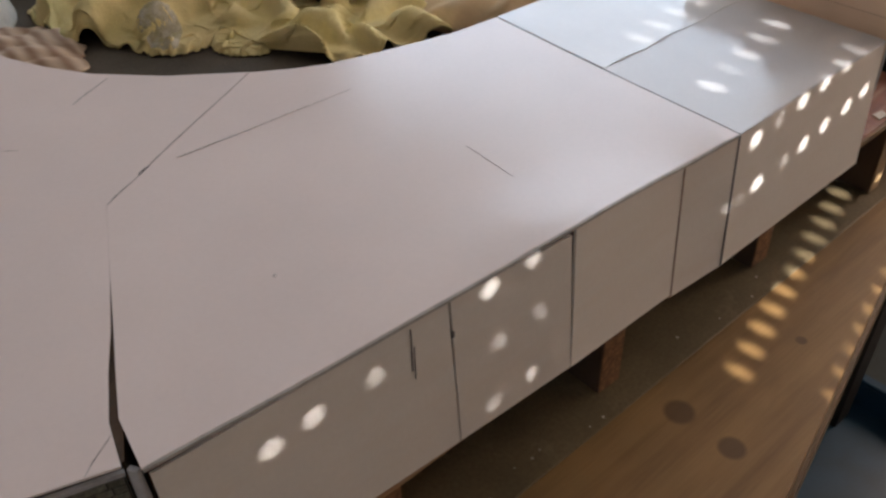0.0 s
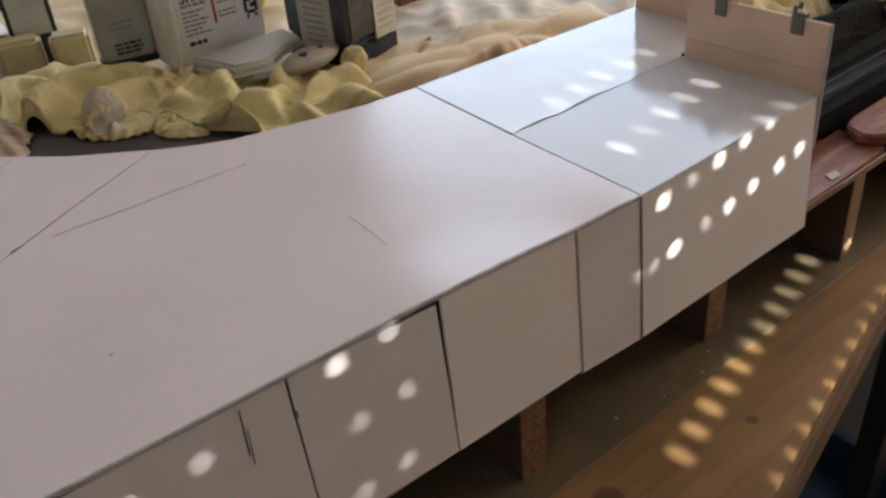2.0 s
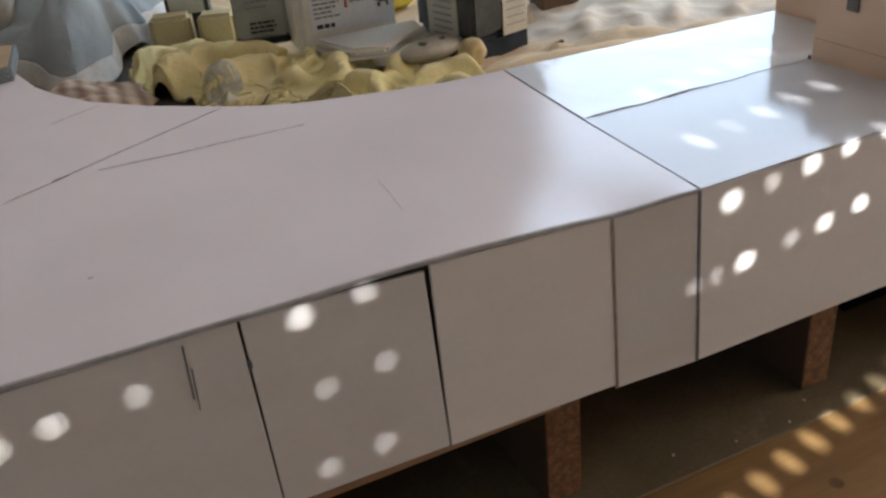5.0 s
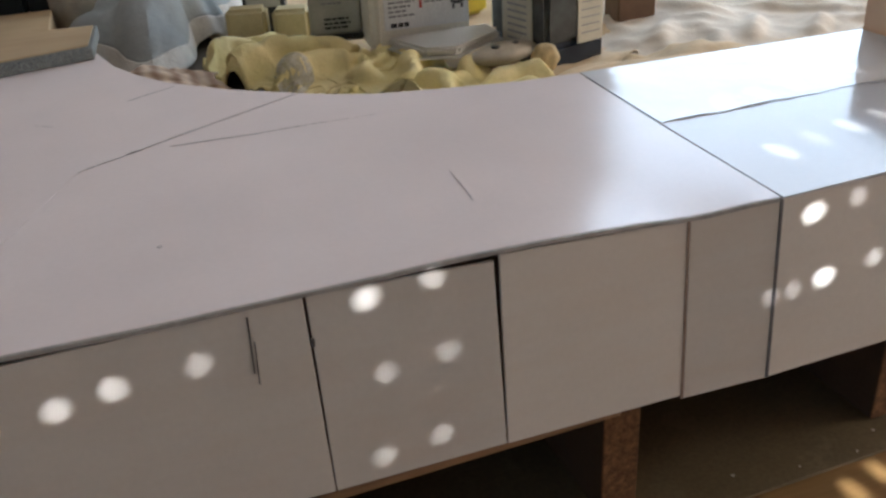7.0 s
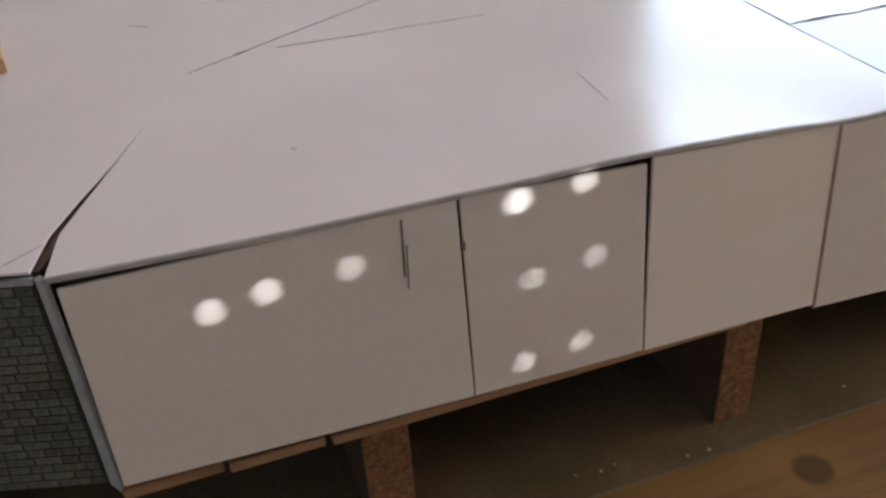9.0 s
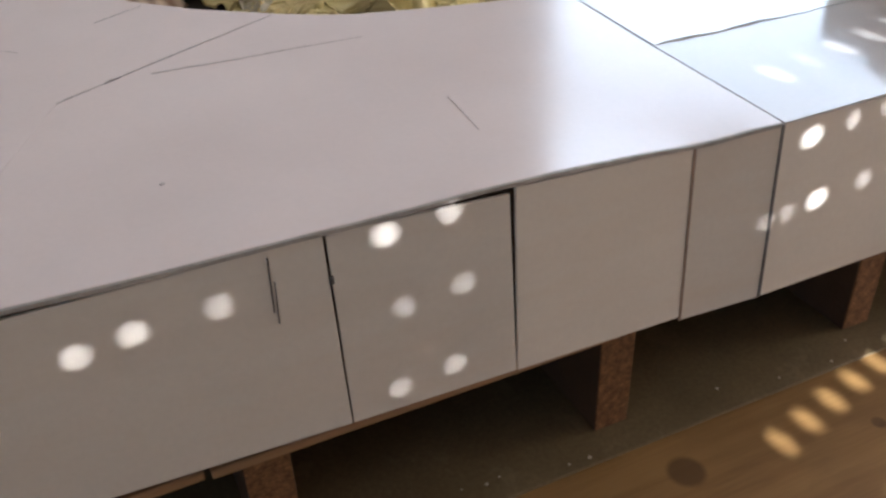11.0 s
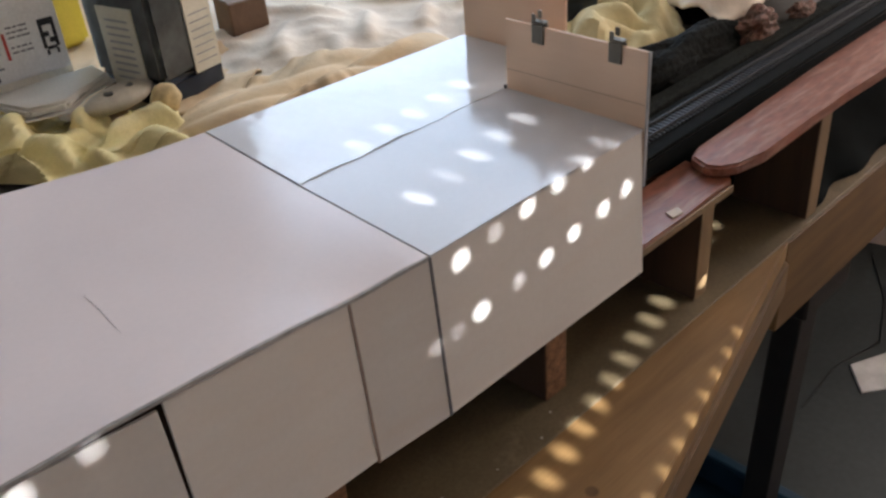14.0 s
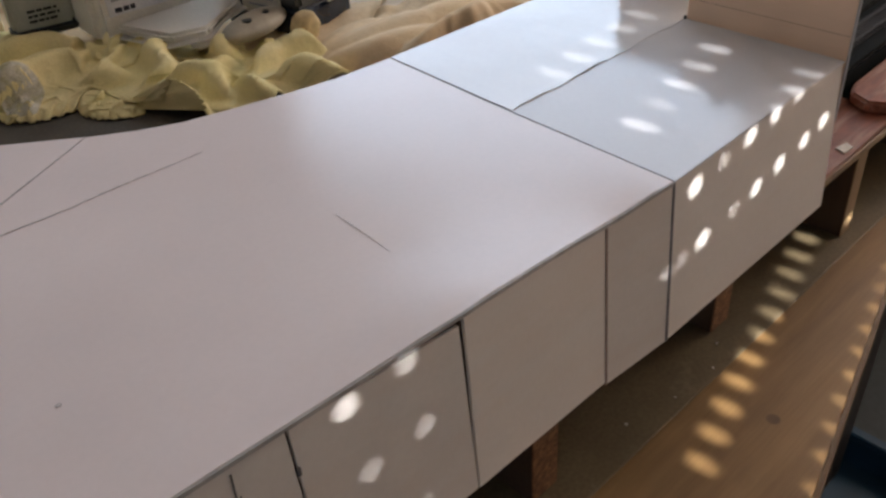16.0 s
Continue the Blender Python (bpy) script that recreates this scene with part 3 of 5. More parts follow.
def bm_sheet(poly, thick, top):
    """A sheet cut to a plan outline, with fine cross-cuts so that it can lie slightly unevenly."""
    bm = bmesh.new()
    vs = [bm.verts.new((x, y, 0)) for x, y in poly]
    bm.faces.new(vs)
    xs = [p[0] for p in poly]
    ys = [p[1] for p in poly]
    x = min(xs) + 0.03
    while x < max(xs):
        bmesh.ops.bisect_plane(bm, geom=bm.verts[:] + bm.edges[:] + bm.faces[:], plane_co=(x, 0, 0), plane_no=(1, 0, 0))
        x += 0.03
    y = min(ys) + 0.03
    while y < max(ys):
        bmesh.ops.bisect_plane(bm, geom=bm.verts[:] + bm.edges[:] + bm.faces[:], plane_co=(0, y, 0), plane_no=(0, 1, 0))
        y += 0.03
    r = bmesh.ops.extrude_face_region(bm, geom=bm.faces[:])
    low = [v for v in r["geom"] if isinstance(v, bmesh.types.BMVert)]
    lows = set(low)
    for v in bm.verts:
        v.co.z = top(v.co.x, v.co.y) - (thick if v in lows else 0)
    return bm


def bow(x, y):
    """The main sheet lifts a little along its front between the panels."""
    d = y - front_line(x)
    return (0.0068 * math.exp(-((x + 0.205) / 0.085) ** 2) + 0.002 * math.exp(-((x + 0.33) / 0.06) ** 2)) * math.exp(-(d / 0.05) ** 2) \
        - 0.0030 * math.exp(-((x + 0.062) / 0.03) ** 2) * math.exp(-(d / 0.03) ** 2)


top_main = part("top_sheet", bm_sheet(main_poly, 0.0018, bow), M_sheet, base, "large white laminate top sheet with pencil lines", True)
left_poly = [(-0.5385, 0.036), (-0.5295, 0.0705), (-0.512, 0.108), (-0.4945, 0.1412), (-0.4703, 0.1925), (-0.4346, 0.2727), (-0.3353, .3292), (-0.2384, .3818), (-0.30, .431), (-0.35, .486), (-0.376, .531), (-0.395, .575), (-0.41, .64), (-1.1, .62), (-1.1, .22)]
top_left = part("top_sheet", bm_prism(left_poly, -0.0016, 0.0002), M_sheet, base, "white laminate top sheet cut to a curve", True)
top_ff = part("top_sheet", bm_sheet([(0.0002, -0.0004), (0.12, -0.0004), (0.2462, -0.0004), (0.2535, 0.1536), (0.0066, 0.1536)], 0.0015, lambda x, y: -0.0004 + 0.0012 * max(0, math.sin((x - 0.02) * 16)) * max(0, 1 - y / .03)), M_sheet_mid, base, "satin white front sheet of the far section", True)
seam = [(0.0066 + 0.00988 * i, 0.1526 + 0.0011 * math.sin(i * 0.75) + 0.0006 * math.sin(i * 1.9)) for i in range(26)]
top_fb = part("top_sheet", bm_sheet(seam + [(0.327, 0.1565), (0.331, 0.289), (0.0155, 0.3045)], 0.0012, lambda x, y: 0.0001 + 0.0009 * math.exp(-((x - 0.10) / 0.028) ** 2) * max(0, 1 - (y - .152) / .04) ** 2 + 0.0010 * math.exp(-((x - 0.035) / 0.02) ** 2) * max(0, 1 - (y - .152) / .03)), M_sheet_gloss, base, "glossy white rear sheet of the far section", True)

# carcass behind the cladding
part("carcass", bm_prism([(-0.527, 0.036), (-0.315, 0.0195), (-0.2, 0.012), (-0.105, 0.012), (-0.105, 0.312), (-0.175, .338), (-0.238, .374), (-0.36, 0.30), (-0.43, .265)], -0.1475, -0.0035), M_carcass, base)
part("carcass", bm_prism([(-0.1045, 0.0125), (0.0, 0.007), (0.2435, 0.007), (0.25, 0.302), (0.01, 0.298), (-0.1045, 0.311)], -0.1335, -0.0035), M_carcass, base)
part("carcass", bm_prism([(0.251, 0.158), (0.325, 0.159), (0.329, 0.286), (0.251, 0.29)], -0.1335, -0.0035), M_carcass, base)
part("carcass", bm_prism([(-0.535, 0.041), (-0.43, .272), (-0.2405, .380), (-0.31, .425), (-0.36, .486), (-0.40, .60), (-1.08, .60), (-1.08, .228)], -0.1455, -0.0035), M_carcass, base)
part("batten", bm_box((-0.405, 0.014, -0.1555), (-0.105, 0.034, -0.148), 0.001), M_strip, base, "pale wooden batten under the cladding")
part("batten", bm_box((-0.468, 0.016, -0.1555), (-0.409, 0.036, -0.148), 0.001), M_strip, base, "pale wooden batten under the cladding")
part("batten", bm_box((-0.53, 0.02, -0.1565), (-0.471, 0.040, -0.148), 0.001), M_strip, base, "pale wooden batten under the cladding")


def panel(x0, x1, top0, top1, bot0, bot1, inset0=0.0, inset1=0.0, lean0=0.0, lean1=0.0, label=""):
    y0, y1 = front_line(x0), front_line(x1)
    return part("front_panel", bm_slab(((x0 + inset0, y0 - 0.008, bot0), (x1 + inset1, y1 - 0.008, bot1), (x1 + lean1, y1, top1), (x0 + lean0, y0, top0)), 0.003, 0.0004), M_front, base, label)


p1 = panel(-0.5275, -0.3158, -0.0085, -0.0002, -0.1440, -0.1385, lean1=-0.001, inset1=0.0010, label="white laminate front panel with a pencil stroke")
p2 = panel(-0.3148, -0.2012, 0.0000, -0.0012, -0.1385, -0.1335, lean1=-0.0018, inset0=0.001, label="white laminate front panel")
p3 = panel(-0.1990, -0.0672, 0.0026, -0.0052, -0.1340, -0.1385, inset0=-0.001, label="white laminate front panel")
p4 = panel(-0.0655, -0.0012, -0.0054, -0.0022, -0.1415, -0.1395, label="narrow white laminate front panel")
p5 = panel(0.0012, 0.245, -0.0022, -0.0024, -0.1390, -0.1385, label="long white laminate front panel in sun spots")

# cut edges: the front of the top sheet and the panels' sides
eb = bmesh.new()
row = []
for i in range(45):
    x = -0.5305 + i * 0.0120
    y, z = front_line(x), bow(x, front_line(x))
    row.append([eb.verts.new(c) for c in ((x, y - 0.0012, z - 0.0004), (x, y + 0.0002, z - 0.0002), (x, y + 0.0002, z - 0.0034), (x, y - 0.0012, z - 0.0032))])
for a, b in zip(row, row[1:]):
    for k in range(4):
        eb.faces.new((a[k], a[(k + 1) % 4], b[(k + 1) % 4], b[k]))
eb.faces.new(row[0])
eb.faces.new(row[-1][::-1])
part("sheet_edge", eb, M_sheet_edge, base, "grey cut edge of the top sheet")
for x0, x1, top, bot, m in ((-0.0680, -0.0658, -0.0052, -0.1412, M_panel_edge), (-0.0013, 0.0011, -0.0024, -0.1392, M_slate_edge)):
    y = front_line(x1) - 0.0005
    part("panel_edge", bm_slab(((x0, y - 0.0082, bot), (x1, y - 0.0082, bot), (x1, y, top), (x0, y, top)), 0.0035, 0.0003), m, base, "dark raw edge of a front panel")

# drawn lines and a small mark
part("pencil_line", bm_stroke((-0.397, 0.2935), (-0.384, 0.3012), 0.0002, 0.0026), M_pencil, base)
M_faint = mat("faint_pencil", (0.67, 0.60, 0.575), 0.6, var=0.2, scale=300, bump=0)
for a, b, w, m in (((-0.362, 0.2952), (-0.290, 0.2912), 0.0010, M_line), ((-0.290, 0.2912), (-0.190, 0.288), 0.0006, M_faint),
                   ((-0.388, 0.4395), (-0.343, 0.466), 0.0015, M_line), ((-0.468, 0.409), (-0.453, 0.398), 0.0010, M_faint),
                   ((-0.434, 0.2728), (-0.394, 0.2955), 0.0012, M_line), ((-0.386, 0.3002), (-0.2395, 0.3810), 0.0011, M_line),
                   ((-0.5565, 0.0425), (-0.5325, 0.0610), 0.0009, M_line), ((-0.1785, 0.143), (-0.1835, 0.064), 0.0006, M_red_line)):
    part("pencil_line", bm_stroke(a, b, 0.0003, w), m, base)
part("ink_dot", bm_prism([(-0.386 + .0017 * math.cos(k * math.tau / 10), 0.114 + .0013 * math.sin(k * math.tau / 10)) for k in range(10)], 0.0000, 0.0006), M_faint, base)
for dx, dz0, dz1, w in ((0.0, -0.006, -0.042, 0.0010), (0.0018, -0.022, -0.050, 0.0007)):
    y = front_line(-0.35)
    part("pencil_line", bm_slab(((-0.3505 + dx, y - 0.0006 + dz1 * 0.058, dz1), (-0.3505 + dx + w, y - 0.0006 + dz1 * 0.058, dz1), (-0.349 + dx + w, y - 0.0006 + dz0 * 0.058, dz0), (-0.349 + dx, y - 0.0006 + dz0 * 0.058, dz0)), 0.0004), M_pencil, base)
part("ink_dot", bm_box((-0.3162, front_line(-0.315) - 0.0030, -0.033), (-0.3136, front_line(-0.315) - 0.0012, -0.027), 0.0005), M_pencil, base)

# chipboard legs
for x0, x1, y0, deep, z1 in ((-0.108, -0.0765, 0.032, 0.16, -0.134), (0.163, 0.194, 0.038, 0.16, -0.134), (-0.385, -0.352, 0.034, 0.10, -0.148), (-0.9, -0.868, 0.3, 0.1, -0.146)):
    leg = part("riser_leg", bm_box((x0, y0 + 0.0012, -0.2655), (x1, y0 + deep, z1), 0.0004), M_leg, base, "dark brown faced chipboard leg")
    part("raw_edge", bm_box((x0 + 0.0006, y0, -0.2652), (x1 - 0.0006, y0 + 0.0011, z1 - 0.0003), 0.0003), M_chip, leg, "flaky raw chipboard edge")

# end panels of thin plywood
part("end_panel", bm_box((0.2472, -0.0005, -0.055), (0.2502, 0.1515, 0.0655), 0.0005), M_ply, base, "pinkish thin plywood end panel")
part("end_panel", bm_box((0.3315, 0.150, -0.055), (0.3345, 0.288, 0.10), 0.0005), M_ply, base, "taller pinkish plywood end panel behind")
part("panel_edge", bm_box((0.2470, -0.0022, -0.055), (0.2504, -0.0008, 0.0655), 0.0003), M_edge, base)
part("pencil_line", bm_slab(((0.2469, 0.150, 0.019), (0.2469, 0.0, 0.020), (0.2469, 0.0, 0.0206), (0.2469, 0.150, 0.0196)), 0.0002), M_ply_line, base)
part("screw", bm_prism([(0.2515 + .0015 * math.cos(k * math.tau / 8) - .006, 0.152 + .0015 * math.sin(k * math.tau / 8)) for k in range(8)], 0.0, 0.003), M_pencil, base, "small dark screw head")


def clip(y):
    c = thing("spring_clip", (0.2487, y, 0.0655), "small steel spring clip gripping the plywood edge", "clip", "clips on the end panel")
    part("jaw", bm_box((0.2448, y - .0065, 0.0505), (0.2466, y + .0065, 0.0680), 0.0006), M_steel, c)
    part("jaw", bm_box((0.2506, y - .007, 0.050), (0.2524, y + .007, 0.068), 0.0006), M_steel, c)
    part("spine", bm_box((0.2450, y - .007, 0.0685), (0.2524, y + .007, 0.0705), 0.0006), M_steel, c)
    part("lever", bm_box((0.2440, y + .001, 0.0710), (0.2455, y + .0055, 0.0770), 0.0005), M_steel, c)
    part("lever", bm_box((0.2520, y + .001, 0.0710), (0.2535, y + .0055, 0.0780), 0.0005), M_steel, c)
    return c


clip(0.112)
clip(0.030)

# printed stone wall on the end return of the base
BR = Vector((-0.538, 0.0355, 0))
BD = Vector((-1.0, 0.30, 0)).normalized()
BN = Vector((-BD.y, BD.x, 0))
if BN.y > 0:
    BN = -BN
stone_wall = part("stone_wall", bm_slab((BR + BD * 0.55 + Vector((0, 0, -0.152)), BR + Vector((0, 0, -0.152)), BR + Vector((0, 0, -0.004)), BR + BD * 0.55 + Vector((0, 0, -0.004))), 0.004), M_mortar, base, "grey-brown printed stone walling")
part("corner_strip", bm_slab((BR + BN * .001 + Vector((0.001, 0.0, -0.154)), Vector((-0.5295, 0.0225, -0.154)), Vector((-0.5335, 0.0285, -0.003)), BR + BN * .001 + Vector((0.001, 0, -0.003))), 0.004, 0.0005), M_edge, base, "pale grey corner edging")
part("cap_strip", bm_slab((BR + BD * 0.55 + BN * .0015 + Vector((0, 0, -0.0068)), BR + BN * .0015 + Vector((0, 0, -0.0068)), BR + BN * .0015 + Vector((0, 0, -0.0035)), BR + BD * 0.55 + BN * .0015 + Vector((0, 0, -0.0035))), 0.003), M_edge, base)

# flecks of dust on the boards
rng = random.Random(4)
for i in range(16):
    x, y = rng.uniform(-0.42, 0.2), rng.uniform(0.008, 0.03)
    r = rng.uniform(0.0008, 0.0016)
    fl = bm_prism([(x + r * rng.uniform(.6, 1.3) * math.cos(k * math.tau / 6), y + r * rng.uniform(.6, 1.3) * math.sin(k * math.tau / 6)) for k in range(6)], -0.266, -0.2653)
    tagged(part("crumb", fl, M_fleck, None), "tiny pale crumb of debris on the dark hardboard", "debris", "crumbs on the board")

# ---------------------------------------------------------------- red boards and track
red1 = thing("red_board", (0.34, 0.04, -0.134), "short red-painted board with chipped paint", "board")
part("board", bm_prism([(0.2530, 0.002), (0.335, 0.003), (0.418, 0.006), (0.428, 0.014), (0.428, 0.0665), (0.2530, 0.0665)], -0.134, -0.1225, 0.0015, 2), M_red, red1)
part("board_edge", bm_box((0.2535, 0.0008, -0.1335), (0.415, 0.0035, -0.1255), 0.0006), M_riser_edge, red1, "bare wood front edge")
red2 = thing("red_board", (0.8, 0.04, -0.122), "long worn red-painted board with pale scuffs", "board")
rp = [(0.405, 0.030), (0.412, 0.015), (0.43, 0.004), (0.47, -0.001), (0.56, 0.0), (0.66, 0.0), (0.78, -0.005), (1.0, -0.012), (1.4, -0.02), (1.4, 0.09), (0.95, 0.067), (0.70, 0.064), (0.44, 0.060), (0.415, 0.052)]
part("board", bm_prism(rp, -0.1220, -0.1085, 0.0030, 3), M_red, red2)
chip_p = thing("paint_chip", (0.326, 0.013, -0.1225), "white chip lying on the red board", "debris")
part("chip", bm_prism([(0.316, 0.008), (0.332, 0.007), (0.337, 0.016), (0.320, 0.019)], -0.1224, -0.1206, 0.0004), M_fleck, chip_p)
for x0, x1, y0, y1, z1 in ((0.393, 0.416, 0.020, 0.108, -0.1345), (0.622, 0.648, 0.008, 0.108, -0.1225)):
    r = thing("riser", (x0, y0, -0.2655), "brown wooden riser standing on the baseboard", "riser", "risers under the red boards")
    part("plate", bm_box((x0, y0 + .0015, -0.2655), (x1, y1, z1), 0.0008), M_riser, r)
    part("front_edge", bm_box((x0, y0, -0.2655), (x1, y0 + .0012, z1), 0.0003), M_riser_edge, r)

track = thing("model_track", (0.8, 0.11, -0.1), "straight model railway track on a black bed", "track")
part("trackbed", bm_prism([(0.276, 0.0682), (1.6, 0.0682), (1.6, 0.130), (0.276, 0.122)], -0.0995, -0.0940, 0.001), M_track_bed, track)
part("ballast_strip", bm_prism([(0.276, 0.1225), (1.6, 0.1305), (1.6, 0.160), (0.276, 0.147)], -0.0995, -0.0900, 0.002), M_ballast, track, "grey ballast shoulder")
for y in (0.091, 0.1075):
    part("rail", bm_box((0.276, y - .0005, -0.0916), (1.55, y + .0005, -0.0890)), M_rail_steel, track)
sl = mesh_of(bm_box((-0.0013, -0.014, 0), (0.0013, 0.014, 0.0022)), "sleeper", M_sleeper)
for i in range(150):
    o = new("sleeper", sl)
    o.parent = track
    o.matrix_parent_inverse = Matrix.Translation(track.location).inverted()
    o.location = (0.280 + i * 0.0072, 0.0993, -0.0938)


def bm_lump(c, r, sq, seed, rough=0.35, sub=3, flat=None):
    bm = bmesh.new()
    bmesh.ops.create_icosphere(bm, subdivisions=sub, radius=1.0)
    for v in bm.verts:
        n = v.co.normalized()
        k = 1 + rough * noise.noise(n * 1.6 + Vector((seed, 0, 0))) + rough * 0.5 * noise.noise(n * 4.1 + Vector((0, seed, 0)))
        v.co = Vector((c[0] + n.x * r * sq[0] * k, c[1] + n.y * r * sq[1] * k, c[2] + n.z * r * sq[2] * k))
        if flat is not None and v.co.z < flat:
            v.co.z = flat
    return bm


tagged(part("model_rock", bm_lump((0.735, 0.160, -0.086), 0.028, (1.6, 0.75, 0.9), 3.0, 0.5, 4, -0.0998), M_rock, None), "reddish-brown model rock beside the track", "rock")
tagged(part("model_rock", bm_lump((0.84, 0.148, -0.088), 0.017, (1.6, 0.8, 0.7), 9.0, 0.5, 4, -0.0998), M_rock, None), "small dark brown model rock beside the track", "rock")
tagged(part("foam_slope", bm_lump((0.58, 0.183, -0.10), 0.075, (2.3, 0.42, 0.55), 5.0, 0.35, 4, -0.0998), M_dark_foam, None), "dark painted foam slope beside the track", "scenery")
tagged(part("foam_slope", bm_lump((0.84, 0.30, -0.10), 0.075, (1.5, 0.9, 0.75), 15.0, 0.35, 4, -0.0998), M_dark_foam, None), "dark painted foam hill beyond the track", "scenery")


# ---------------------------------------------------------------- cloths
def cloth_grid(outline, centre, z0, height, seed, fold=16.0, stretch=(1.0, 1.0), turn=0.0, edge=4.0, ridge=0.65, inner=0.0, outer=1.0, curl=0.010, rings=44, sides=150):
    """A crumpled cloth over a star-shaped plan outline: soft ridges, sunk and curled at its rim."""
    n = len(outline)
    ang = sorted((math.atan2(p[1] - centre[1], p[0] - centre[0]), math.hypot(p[0] - centre[0], p[1] - centre[1])) for p in outline)
    a_ = [a for a, _ in ang]
    r_ = [r for _, r in ang]
    a_ = [a_[-1] - math.tau] + a_ + [a_[0] + math.tau]
    r_ = [r_[-1]] + r_ + [r_[0]]
    bm = bmesh.new()
    grid = []
    ct, st = math.cos(turn), math.sin(turn)
    for i in range(rings + 1):
        f = inner + (outer - inner) * i / rings
        row = []
        for k in range(sides):
            a = -math.pi + math.tau * k / sides
            R = float(np.interp(a, a_, r_))
            R *= 1 + 0.05 * math.sin(a * 7 + seed) + 0.03 * math.sin(a * 17 + 2 * seed)
            x, y = centre[0] + math.cos(a) * R * f, centre[1] + math.sin(a) * R * f
            u, v = (ct * x + st * y) * stretch[0], (-st * x + ct * y) * stretch[1]
            p = Vector((u, v, 0)) * (fold / 12.0)
            o = Vector((seed, seed * 1.7, seed * 0.6))
            pw = p + noise.noise_vector(p * 7.0 + o) * 0.045 + noise.noise_vector(p * 16.0 + o) * 0.012
            s1 = abs(math.sin(math.pi * (0.75 * pw.x + 0.66 * pw.y) / 0.062 + seed))
            s2 = abs(math.sin(math.pi * (-0.55 * pw.x + 0.83 * pw.y) / 0.085 + 2 * seed))
            s3 = abs(math.sin(math.pi * (0.9 * pw.x - 0.3 * pw.y) / 0.027))
            m = min(1.0, max(0.0, 0.5 + 1.6 * noise.noise(p * 9.0 + o * 2)))
            big = min(1.0, max(0.15, 0.55 + 0.9 * noise.noise(p * 5.5 + o * 3)))
            prof = (1 - f ** edge)
            h = height * prof * ((1 - ridge) * big + ridge * (m * s1 + (1 - m) * s2) * (0.45 + 0.55 * big) + 0.07 * s3 * (1 - m))
            lift = curl * max(0.0, math.sin(a * 5.0 + seed * 2.0) + 0.4 * math.sin(a * 11 + seed)) * f ** 6
            row.append(bm.verts.new((x, y, z0 + 0.0025 + h + lift)))
        grid.append(row)
    for r0, r1 in zip(grid, grid[1:]):
        for k in range(sides):
            bm.faces.new((r0[k], r0[(k + 1) % sides], r1[(k + 1) % sides], r1[k]))
    return bm


